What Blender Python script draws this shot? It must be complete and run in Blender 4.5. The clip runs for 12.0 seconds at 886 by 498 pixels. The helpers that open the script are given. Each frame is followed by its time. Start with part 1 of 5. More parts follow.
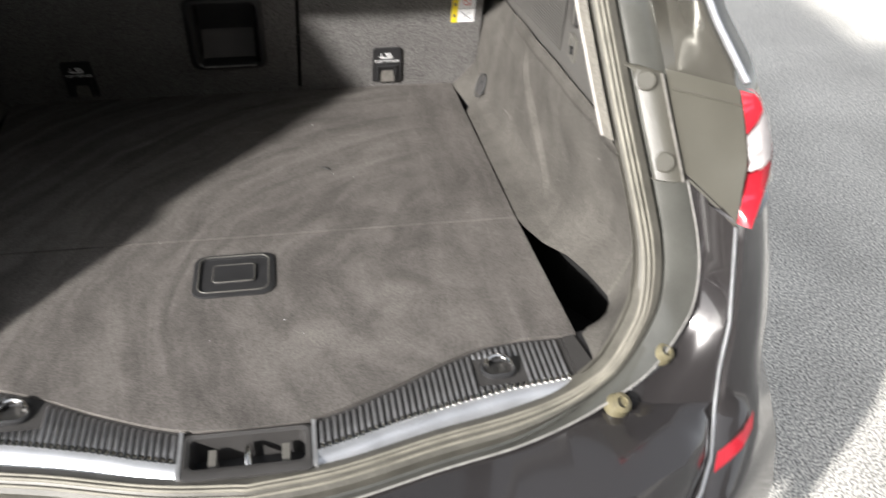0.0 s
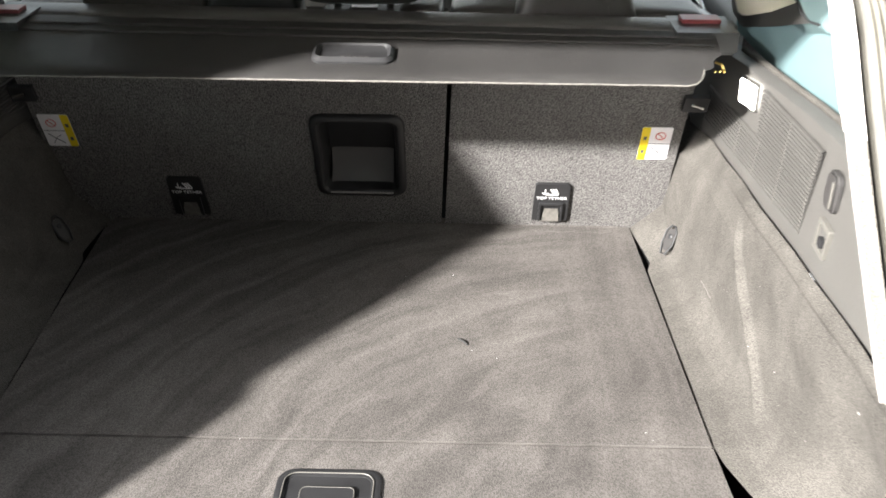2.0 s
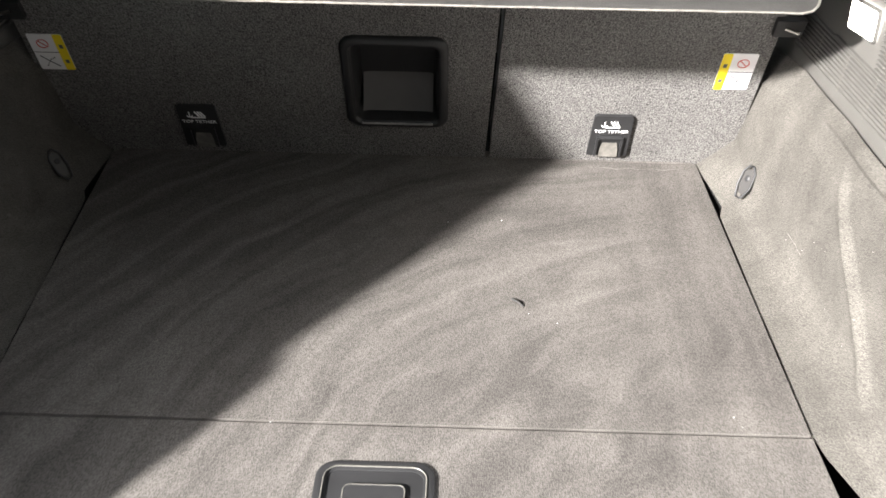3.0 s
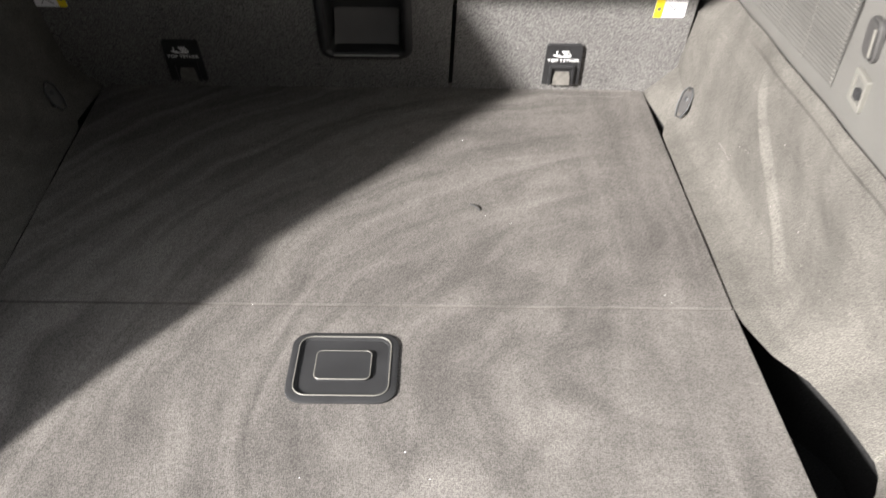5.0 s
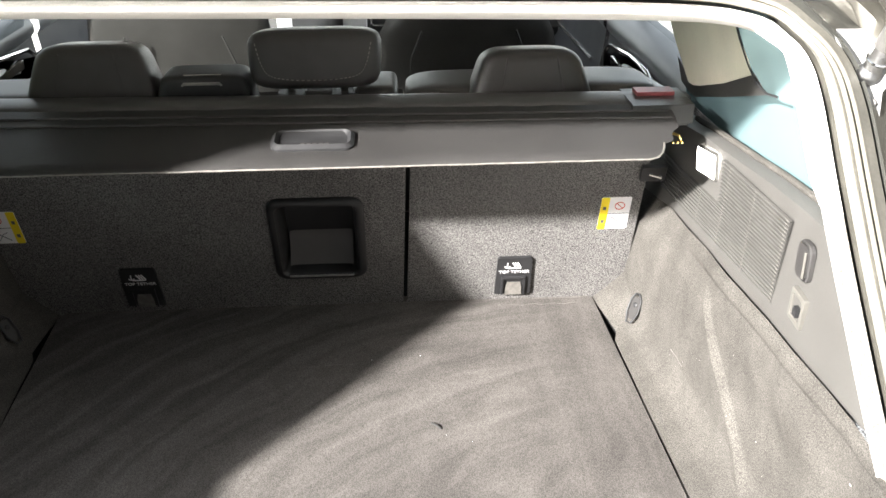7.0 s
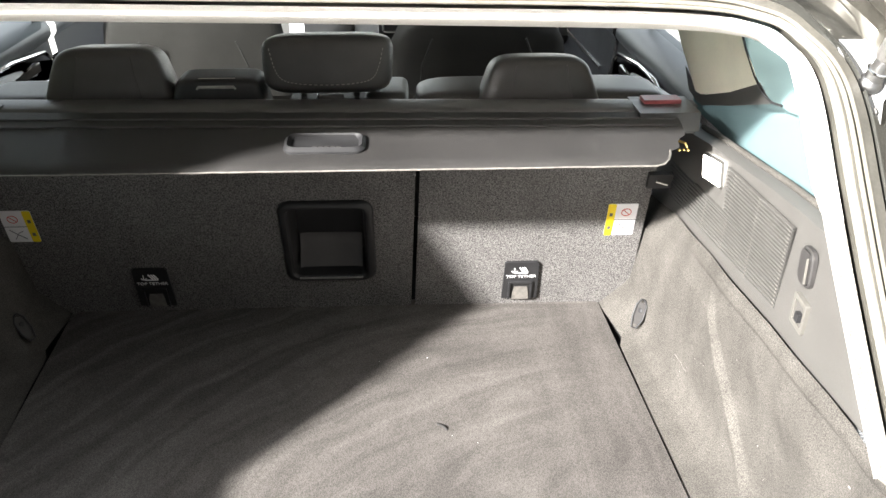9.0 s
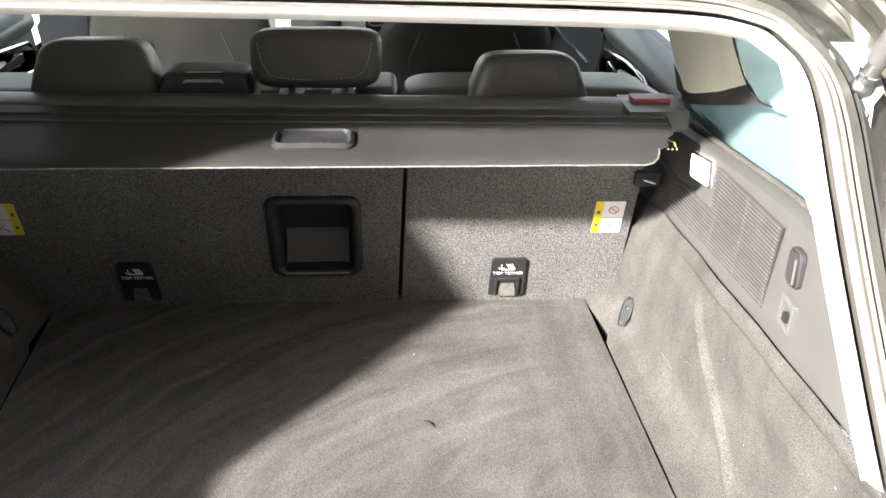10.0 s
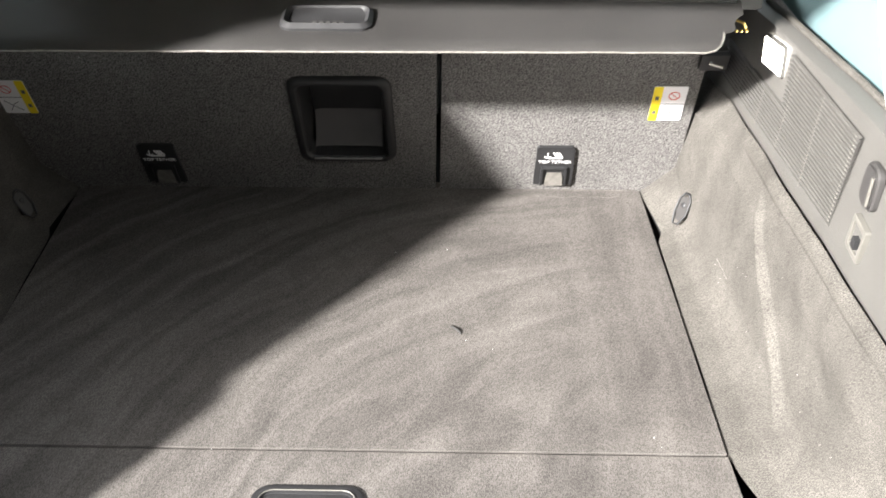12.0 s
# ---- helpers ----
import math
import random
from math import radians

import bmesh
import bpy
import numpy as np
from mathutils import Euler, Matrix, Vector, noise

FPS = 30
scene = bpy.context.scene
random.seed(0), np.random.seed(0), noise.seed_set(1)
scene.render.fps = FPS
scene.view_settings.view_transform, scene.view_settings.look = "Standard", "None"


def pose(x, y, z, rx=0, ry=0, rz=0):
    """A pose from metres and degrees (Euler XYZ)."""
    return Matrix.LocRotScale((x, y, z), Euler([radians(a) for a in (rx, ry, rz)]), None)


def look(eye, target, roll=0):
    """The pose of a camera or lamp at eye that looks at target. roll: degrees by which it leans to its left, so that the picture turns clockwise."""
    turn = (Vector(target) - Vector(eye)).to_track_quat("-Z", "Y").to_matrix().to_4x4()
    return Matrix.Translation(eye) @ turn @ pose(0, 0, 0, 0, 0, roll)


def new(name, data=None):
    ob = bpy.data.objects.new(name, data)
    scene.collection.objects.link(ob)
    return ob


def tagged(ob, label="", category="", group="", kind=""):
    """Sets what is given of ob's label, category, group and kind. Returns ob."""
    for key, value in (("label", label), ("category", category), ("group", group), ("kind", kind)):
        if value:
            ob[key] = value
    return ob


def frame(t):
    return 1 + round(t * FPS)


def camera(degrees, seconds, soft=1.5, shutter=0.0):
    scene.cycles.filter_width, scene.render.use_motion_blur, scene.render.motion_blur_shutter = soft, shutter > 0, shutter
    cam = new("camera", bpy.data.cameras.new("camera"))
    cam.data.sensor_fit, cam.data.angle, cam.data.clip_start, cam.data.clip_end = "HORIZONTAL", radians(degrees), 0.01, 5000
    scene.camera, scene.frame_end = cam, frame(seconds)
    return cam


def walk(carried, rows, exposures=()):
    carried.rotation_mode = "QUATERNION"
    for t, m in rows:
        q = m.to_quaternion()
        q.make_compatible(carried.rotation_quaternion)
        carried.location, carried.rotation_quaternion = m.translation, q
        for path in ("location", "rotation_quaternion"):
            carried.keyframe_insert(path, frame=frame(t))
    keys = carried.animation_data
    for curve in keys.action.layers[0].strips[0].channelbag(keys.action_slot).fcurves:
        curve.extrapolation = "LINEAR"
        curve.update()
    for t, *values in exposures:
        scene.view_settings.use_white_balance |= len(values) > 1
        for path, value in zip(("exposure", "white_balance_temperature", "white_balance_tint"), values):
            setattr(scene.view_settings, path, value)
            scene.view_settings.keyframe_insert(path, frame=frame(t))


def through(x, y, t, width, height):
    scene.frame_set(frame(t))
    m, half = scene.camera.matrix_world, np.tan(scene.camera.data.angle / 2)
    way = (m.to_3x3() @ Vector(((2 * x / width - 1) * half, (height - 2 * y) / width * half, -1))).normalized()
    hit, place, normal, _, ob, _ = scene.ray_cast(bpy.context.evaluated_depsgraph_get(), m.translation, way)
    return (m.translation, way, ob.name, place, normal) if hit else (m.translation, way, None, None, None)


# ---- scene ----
cam = camera(50.4, 12.0, soft=1.5, shutter=0.5)
PATH = [
    (0, (0.158, -1.254, 1.57), (0.428, 0.404, 0.485), 0.7),
    (0.5, (0.112, -1.24, 1.599), (0.302, 0.46, 0.562), 1.3),
    (1, (0.107, -1.169, 1.601), (0.277, 0.571, 0.63), 2.5),
    (1.5, (0.149, -0.972, 1.588), (0.252, 0.786, 0.64), 2.3),
    (2, (0.18, -0.756, 1.522), (0.153, 0.991, 0.549), 0.6),
    (2.5, (0.12, -0.672, 1.506), (0.081, 1.019, 0.439), 1.2),
    (3, (0.104, -0.545, 1.489), (0.073, 1.085, 0.33), 0.9),
    (3.5, (0.108, -0.453, 1.445), (0.041, 1.128, 0.221), 0.4),
    (3.7, (0.118, -0.458, 1.431), (0.038, 1.098, 0.177), 0.1),
    (5.3, (0.142, -0.765, 1.496), (0.177, 0.894, 0.379), 0.7),
    (5.5, (0.138, -0.766, 1.513), (0.196, 0.968, 0.518), 0.6),
    (6, (0.134, -0.759, 1.535), (0.225, 1.045, 0.675), 0.1),
    (6.5, (0.135, -0.74, 1.535), (0.249, 1.059, 0.669), 0.0),
    (7, (0.141, -0.719, 1.54), (0.237, 1.086, 0.683), -0.5),
    (9, (0.139, -0.743, 1.543), (0.219, 1.07, 0.701), 0.0),
    (9.5, (0.139, -0.742, 1.545), (0.236, 1.066, 0.695), 0.2),
    (10, (0.131, -0.736, 1.548), (0.247, 1.068, 0.692), 0.9),
    (10.5, (0.133, -0.73, 1.549), (0.263, 1.071, 0.689), 0.6),
    (11, (0.146, -0.694, 1.54), (0.282, 1.087, 0.641), 0.6),
    (11.5, (0.172, -0.629, 1.539), (0.228, 1.078, 0.499), 0.8),
    (12, (0.211, -0.584, 1.539), (0.159, 1.069, 0.414), -0.5),
]
walk(cam, [(t, look(eye, target, roll)) for t, eye, target, roll in PATH],
     [(0.0, 1.4), (0.5, 1.5), (1.0, 1.65), (1.5, 2.0), (2.0, 2.5), (2.5, 2.7), (3.5, 2.7), (5.3, 2.3), (5.6, 2.4), (6.0, 2.68), (9.0, 2.68), (10.8, 2.65), (12.0, 2.7)])

# ---- light ----
SUN_WAY = Vector((1.11, 1.0, -0.72)).normalized()
world = bpy.data.worlds.new("world")
scene.world = world
world.use_nodes = True
wn = world.node_tree.nodes
sky = wn.new("ShaderNodeTexSky")
sky.sky_type, sky.sun_disc = "NISHITA", False
sky.air_density, sky.dust_density, sky.ozone_density = 1.0, 2.0, 0.6
sky.sun_elevation = math.asin(-SUN_WAY.z)
sky.sun_rotation = math.atan2(-SUN_WAY.x, -SUN_WAY.y)
haze = wn.new("ShaderNodeHueSaturation")      # a thin white haze takes the blue down
haze.inputs["Saturation"].default_value = 0.22
world.node_tree.links.new(sky.outputs[0], haze.inputs["Color"])
world.node_tree.links.new(haze.outputs[0], wn["Background"].inputs[0])
wn["Background"].inputs[1].default_value = 0.14
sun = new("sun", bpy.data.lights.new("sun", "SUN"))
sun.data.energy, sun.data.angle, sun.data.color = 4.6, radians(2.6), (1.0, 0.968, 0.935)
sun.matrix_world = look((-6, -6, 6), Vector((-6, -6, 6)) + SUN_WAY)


# ---- materials ----
def material(name, base, rough=0.6, metal=0.0, vary=0.15, scale=20.0, fine=0.0, fine_scale=400.0, bump=0.0, bump_scale=300.0,
             coat=0.0, streak=0.0, edge_marks=(17, 2.4, 6), fibre=(1, 1, 1), spec=0.5, per_piece=0.0, tufts=0.0):
    """A procedural surface: base colour broken up by slow stains and fine grain, with a relief of its own."""
    m = bpy.data.materials.new(name)
    m.use_nodes = True
    n, link = m.node_tree.nodes, m.node_tree.links.new
    b = n["Principled BSDF"]
    b.inputs["Roughness"].default_value, b.inputs["Metallic"].default_value = rough, metal
    b.inputs["Coat Weight"].default_value, b.inputs["Coat Roughness"].default_value = coat, 0.06
    b.inputs["Specular IOR Level"].default_value = spec
    where = n.new("ShaderNodeTexCoord")
    colour = n.new("ShaderNodeRGB")
    colour.outputs[0].default_value = (*base, 1)
    out = colour.outputs[0]

    def mixed(source, low, high, amount):
        ramp = n.new("ShaderNodeMapRange")
        ramp.inputs["From Min"].default_value, ramp.inputs["From Max"].default_value = low, high
        ramp.inputs["To Min"].default_value, ramp.inputs["To Max"].default_value = 1 - amount, 1 + amount
        link(source, ramp.inputs["Value"])
        mul = n.new("ShaderNodeVectorMath")
        mul.operation = "SCALE"
        link(out, mul.inputs[0])
        link(ramp.outputs[0], mul.inputs["Scale"])
        return mul.outputs[0]

    slow = n.new("ShaderNodeTexNoise")
    slow.inputs["Scale"].default_value, slow.inputs["Detail"].default_value = scale, 4
    link(where.outputs["Object"], slow.inputs["Vector"])
    out = mixed(slow.outputs["Fac"], 0.3, 0.7, vary)
    if streak:
        # brushed pile: long arcs round a point of the floor
        away = n.new("ShaderNodeVectorMath")
        away.operation = "SUBTRACT"
        away.inputs[1].default_value = (0.55, 0.03, 0)
        link(where.outputs["Object"], away.inputs[0])
        wobble = n.new("ShaderNodeTexNoise")
        wobble.inputs["Scale"].default_value = 3.5
        link(where.outputs["Object"], wobble.inputs["Vector"])
        axes, far, turn = n.new("ShaderNodeSeparateXYZ"), n.new("ShaderNodeVectorMath"), n.new("ShaderNodeMath")
        far.operation, turn.operation = "LENGTH", "ARCTAN2"
        link(away.outputs[0], far.inputs[0])
        link(away.outputs[0], axes.inputs[0])
        link(axes.outputs[1], turn.inputs[0])
        other = n.new("ShaderNodeMath")
        other.operation = "MULTIPLY"
        other.inputs[1].default_value = -1.0
        link(axes.outputs[0], other.inputs[0])
        link(other.outputs[0], turn.inputs[1])
        sway = n.new("ShaderNodeMath")
        sway.operation = "MULTIPLY_ADD"
        sway.inputs[1].default_value = 0.10
        link(wobble.outputs["Fac"], sway.inputs[0])
        link(far.outputs["Value"], sway.inputs[2])
        polar = n.new("ShaderNodeCombineXYZ")
        link(sway.outputs[0], polar.inputs[0])
        link(turn.outputs[0], polar.inputs[1])
        link(axes.outputs[2], polar.inputs[2])
        wide = n.new("ShaderNodeMapping")
        wide.inputs["Scale"].default_value = (27, 2.1, 6)
        link(polar.outputs[0], wide.inputs["Vector"])
        bend = n.new("ShaderNodeTexNoise")
        bend.inputs["Scale"].default_value, bend.inputs["Detail"].default_value, bend.inputs["Distortion"].default_value = 1.0, 3.0, 0.6
        bend.inputs["Roughness"].default_value = 0.52
        link(wide.outputs[0], bend.inputs["Vector"])
        along = n.new("ShaderNodeMapping")
        along.inputs["Scale"].default_value = edge_marks
        link(where.outputs["Object"], along.inputs["Vector"])
        marks = n.new("ShaderNodeTexNoise")
        marks.inputs["Scale"].default_value, marks.inputs["Detail"].default_value, marks.inputs["Distortion"].default_value = 1.0, 4.0, 0.4
        link(along.outputs[0], marks.inputs["Vector"])
        place, where_edge, blend = n.new("ShaderNodeSeparateXYZ"), n.new("ShaderNodeMapRange"), n.new("ShaderNodeMix")
        link(where.outputs["Object"], place.inputs[0])
        where_edge.interpolation_type = "SMOOTHSTEP"
        where_edge.inputs["From Min"].default_value, where_edge.inputs["From Max"].default_value = 0.28, 0.50
        link(place.outputs[0], where_edge.inputs["Value"])
        link(where_edge.outputs[0], blend.inputs[0])
        link(bend.outputs["Fac"], blend.inputs[2])
        link(marks.outputs["Fac"], blend.inputs[3])
        out = mixed(blend.outputs[0], 0.34, 0.66, streak)
    if tufts:
        # hand-sized patches where the pile lies another way, ragged at their edges
        patch = n.new("ShaderNodeTexNoise")
        patch.inputs["Scale"].default_value, patch.inputs["Detail"].default_value, patch.inputs["Roughness"].default_value = 22.0, 6.0, 0.7
        link(where.outputs["Object"], patch.inputs["Vector"])
        out = mixed(patch.outputs["Fac"], 0.36, 0.64, tufts)
    if fine:
        grain = n.new("ShaderNodeTexNoise")
        grain.inputs["Scale"].default_value, grain.inputs["Detail"].default_value = fine_scale, 2
        lie = n.new("ShaderNodeMapping")
        lie.inputs["Scale"].default_value = fibre
        link(where.outputs["Object"], lie.inputs["Vector"])
        link(lie.outputs[0], grain.inputs["Vector"])
        out = mixed(grain.outputs["Fac"], 0.35, 0.65, fine)
    if per_piece:
        info = n.new("ShaderNodeObjectInfo")
        out = mixed(info.outputs["Random"], 0, 1, per_piece)
    link(out, b.inputs["Base Color"])
    wear = n.new("ShaderNodeMapRange")
    wear.inputs["To Min"].default_value, wear.inputs["To Max"].default_value = max(0.02, rough - 0.07), min(1, rough + 0.07)
    link(slow.outputs["Fac"], wear.inputs["Value"])
    link(wear.outputs[0], b.inputs["Roughness"])
    if bump:
        relief = n.new("ShaderNodeTexNoise")
        relief.inputs["Scale"].default_value, relief.inputs["Detail"].default_value = bump_scale, 3
        link(where.outputs["Object"], relief.inputs["Vector"])
        lift = n.new("ShaderNodeBump")
        lift.inputs["Strength"].default_value, lift.inputs["Distance"].default_value = bump, 0.002
        link(relief.outputs["Fac"], lift.inputs["Height"])
        link(lift.outputs[0], b.inputs["Normal"])
    return m


FLOOR_CARPET = material("floor_carpet", (0.101, 0.0932, 0.0868), 0.95, vary=0.12, scale=4, fine=0.34, fine_scale=620, bump=0.6, bump_scale=760, streak=0.24, fibre=(1.3, 0.62, 1), spec=0.1, tufts=0.07)
SEAT_CARPET = material("seat_carpet", (0.136, 0.1305, 0.1262), 0.95, vary=0.08, scale=12, fine=0.72, fine_scale=520, bump=1.0, bump_scale=560, spec=0.1)
TRIM_CARPET = material("trim_carpet", (0.0765, 0.0718, 0.0650), 0.95, vary=0.10, scale=9, tufts=0.07, fine=0.42, fine_scale=640, bump=0.7, bump_scale=700, streak=0.12, edge_marks=(6, 15, 9), spec=0.1)
BRUSHED_PILE = material("brushed_pile", (0.104, 0.1, 0.088), 0.95, vary=0.2, scale=16, fine=0.4, fine_scale=560, bump=0.9, bump_scale=640, spec=0.1)
GREY_PLASTIC = material("grey_plastic", (0.076, 0.073, 0.068), 0.55, vary=0.06, scale=14, fine=0.08, fine_scale=900, bump=0.25, bump_scale=900)
BLACK_PLASTIC = material("black_plastic", (0.018, 0.018, 0.019), 0.5, vary=0.15, scale=30, bump=0.12, bump_scale=1200)
SATIN_PLASTIC = material("satin_plastic", (0.038, 0.0364, 0.0356), 0.36, vary=0.10, scale=18, bump=0.15, bump_scale=1100)
BLIND_VINYL = material("blind_vinyl", (0.069, 0.0665, 0.065), 0.42, vary=0.12, scale=8, fine=0.12, fine_scale=700, bump=0.3, bump_scale=800)
PILLAR_GRAIN = material("pillar_grain", (0.125, 0.117, 0.10), 0.6, vary=0.08, scale=20, fine=0.35, fine_scale=420, bump=0.7, bump_scale=420)
FLAP_PIPING = material("flap_piping", (0.13, 0.122, 0.11), 0.6, vary=0.25, scale=90, bump=0.4, bump_scale=900)
EDGE_PIPING = material("edge_piping", (0.34, 0.32, 0.3), 0.6, vary=0.2, scale=60, bump=0.3, bump_scale=900)
HEADLINING = material("headlining_cloth", (0.66, 0.63, 0.57), 0.9, vary=0.05, scale=10, fine=0.08, fine_scale=700)
BEIGE_TRIM = material("beige_trim", (0.86, 0.80, 0.67), 0.7, vary=0.05, scale=10, fine=0.06, fine_scale=700, bump=0.35, bump_scale=700)
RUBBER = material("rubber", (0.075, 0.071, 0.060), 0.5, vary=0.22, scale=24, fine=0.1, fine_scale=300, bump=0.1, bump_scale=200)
PAINT = material("car_paint", (0.030, 0.0275, 0.028), 0.24, metal=0.3, vary=0.10, scale=4, fine=0.10, fine_scale=2200, coat=1.0, spec=0.45)
# paler copy of the car paint, with sunlight put into its colour
PAINT_LIT = material("car_paint_lit", (0.105, 0.100, 0.086), 0.13, metal=0.5, vary=0.12, scale=16, fine=0.1, fine_scale=900, coat=0.6)
CHROME = material("chrome", (0.78, 0.77, 0.75), 0.12, metal=1.0, vary=0.05, scale=40)
ALUMINIUM = material("brushed_aluminium", (0.45, 0.45, 0.45), 0.34, metal=1.0, vary=0.10, scale=25, fine=0.08, fine_scale=800)
BRASS = material("brass", (0.45, 0.33, 0.12), 0.35, metal=1.0, vary=0.2, scale=60)
LEATHER = material("leather", (0.066, 0.062, 0.060), 0.38, vary=0.15, scale=16, fine=0.05, fine_scale=900, bump=0.22, bump_scale=900)
SEAT_LEATHER = material("front_seat_leather", (0.034, 0.032, 0.029), 0.42, vary=0.15, scale=16, fine=0.05, fine_scale=900, bump=0.22, bump_scale=900)
BRIGHT_EDGE = material("bright_edge", (0.38, 0.368, 0.35), 0.34, metal=0.4, vary=0.2, scale=60)
DARK_STEEL = material("dark_steel", (0.14, 0.136, 0.132), 0.42, metal=1.0, vary=0.25, scale=70)
LIP_HIGHLIGHT = material("lip_highlight", (0.24, 0.232, 0.224), 0.34, metal=0.4, vary=0.25, scale=60)
TREAD_PLASTIC = material("tread_plastic", (0.36, 0.36, 0.37), 0.36, metal=0.85, vary=0.1, scale=30)
COVER_PLASTIC = material("cover_plastic", (0.060, 0.057, 0.047), 0.34, vary=0.06, scale=12, fine=0.08, fine_scale=900, bump=0.2, bump_scale=900)
STOP_RUBBER = material("stop_rubber", (0.125, 0.110, 0.066), 0.4, vary=0.25, scale=70)
TRAY_LIT = material("tray_plastic_lit", (0.085, 0.081, 0.08), 0.5, vary=0.1, scale=20, bump=0.2, bump_scale=900)
SILVER_PAINT = material("silver_paint", (0.7, 0.71, 0.72), 0.35, vary=0.05, scale=20)
PALE_PLASTIC = material("pale_plastic", (0.1, 0.096, 0.086), 0.5, vary=0.08, scale=40)
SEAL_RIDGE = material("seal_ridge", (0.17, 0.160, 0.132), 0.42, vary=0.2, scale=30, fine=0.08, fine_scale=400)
# body paint lightened: the sky's reflection is put into its colour
GUTTER_LIT = material("gutter_paint_lit", (0.08, 0.08, 0.072), 0.24, metal=0.3, vary=0.15, scale=16, fine=0.1, fine_scale=900, coat=0.5)
SILL_METAL = material("sill_metal", (0.62, 0.63, 0.65), 0.36, metal=0.85, vary=0.10, scale=25, fine=0.08, fine_scale=800)
CASSETTE_PLASTIC = material("cassette_plastic", (0.088, 0.086, 0.084), 0.36, vary=0.10, scale=14, bump=0.15, bump_scale=1000)
CREAM_TRIM = material("cream_trim", (0.84, 0.81, 0.75), 0.7, vary=0.05, scale=10, fine=0.06, fine_scale=700, bump=0.35, bump_scale=700)
STITCH = material("stitch", (0.32, 0.3, 0.28), 0.8)
DARK_VOID = material("near_black", (0.014, 0.014, 0.014), 0.9, fine=0.3, spec=0.08)
WHITE_PAPER = material("label_white", (0.80, 0.79, 0.80), 0.35, vary=0.03)
YELLOW_PAPER = material("label_yellow", (0.80, 0.62, 0.02), 0.35, vary=0.04)
INK = material("label_ink", (0.10, 0.10, 0.11), 0.5)
RED_INK = material("label_red", (0.6, 0.06, 0.05), 0.5)
PRINT = material("white_print", (0.72, 0.72, 0.72), 0.5)
RED_FLAG = material("red_marker", (0.26, 0.064, 0.068), 0.4)
RED_LENS = material("red_lens", (0.60, 0.03, 0.05), 0.12, vary=0.05, coat=1.0)
CLEAR_LENS = material("clear_lens", (0.80, 0.76, 0.76), 0.08, vary=0.05, coat=1.0)
TYRE = material("tyre", (0.04, 0.04, 0.04), 0.8, bump=0.4, bump_scale=120)


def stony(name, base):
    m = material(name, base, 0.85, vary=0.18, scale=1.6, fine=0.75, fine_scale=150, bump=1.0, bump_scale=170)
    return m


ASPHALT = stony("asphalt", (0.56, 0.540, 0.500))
UNSEEN_WALL = material("unseen_wall", (0.075, 0.071, 0.067), 0.9, vary=0.2, scale=1.2, fine=0.2, fine_scale=60, bump=0.6, bump_scale=80)


def glass(name, tint, gloss=0.02, through=False, veil=None):
    m = bpy.data.materials.new(name)
    m.use_nodes = True
    n, link = m.node_tree.nodes, m.node_tree.links.new
    n.remove(n["Principled BSDF"])
    clear, shine, mix = (n.new("ShaderNodeBsdfRefraction" if through else "ShaderNodeBsdfTransparent"), n.new("ShaderNodeBsdfGlossy"), n.new("ShaderNodeMixShader"))
    clear.inputs[0].default_value = (*tint, 1)
    if through:
        clear.inputs["Roughness"].default_value, clear.inputs["IOR"].default_value = 0.0, 1.001
    shine.inputs["Roughness"].default_value = gloss
    mix.inputs[0].default_value = 0.06
    link(clear.outputs[0], mix.inputs[1])
    link(shine.outputs[0], mix.inputs[2])
    out = mix.outputs[0]
    # diffuse film in the given colour, its cover varied by slow noise
    if veil:
        film, cover = n.new("ShaderNodeBsdfDiffuse"), n.new("ShaderNodeMixShader")
        film.inputs[0].default_value = (*veil, 1)
        cloud, where, span = n.new("ShaderNodeTexNoise"), n.new("ShaderNodeTexCoord"), n.new("ShaderNodeMapRange")
        cloud.inputs["Scale"].default_value, cloud.inputs["Detail"].default_value = 3.0, 3.0
        span.inputs["To Min"].default_value, span.inputs["To Max"].default_value = 0.46, 0.58
        link(where.outputs["Object"], cloud.inputs["Vector"])
        link(cloud.outputs["Fac"], span.inputs["Value"])
        link(span.outputs[0], cover.inputs[0])
        link(out, cover.inputs[1])
        link(film.outputs[0], cover.inputs[2])
        out = cover.outputs[0]
    link(out, n["Material Output"].inputs[0])
    return m


TINTED = glass("privacy_glass", (0.52, 0.555, 0.56))
QUARTER = glass("veiled_tinted_glass", (0.20, 0.285, 0.295), through=True, veil=(0.225, 0.335, 0.35))
CLEAR = glass("clear_glass", (0.90, 0.94, 0.93))


def lit(name, colour, strength):
    m = bpy.data.materials.new(name)
    m.use_nodes = True
    b = m.node_tree.nodes["Principled BSDF"]
    b.inputs["Base Color"].default_value = (0.8, 0.8, 0.78, 1)
    b.inputs["Emission Color"].default_value, b.inputs["Emission Strength"].default_value = (*colour, 1), strength
    return m


LAMP_LIT = lit("lit_lamp", (1.0, 0.97, 0.88), 4.0)


# ---- building helpers ----
def thing(name, at, label, category, group="", kind=""):
    """A thing's Empty at its base."""
    ob = new(name)
    ob.location, ob.empty_display_size = at, 0.05
    return tagged(ob, label, category, group, kind)


def mesh_of(name, bm, mat, smooth=True):
    me = bpy.data.meshes.new(name)
    bmesh.ops.recalc_face_normals(bm, faces=bm.faces)
    bm.to_mesh(me)
    bm.free()
    me.materials.append(mat)
    if smooth:
        me.shade_smooth()
        me.set_sharp_from_angle(angle=radians(38))
    return me


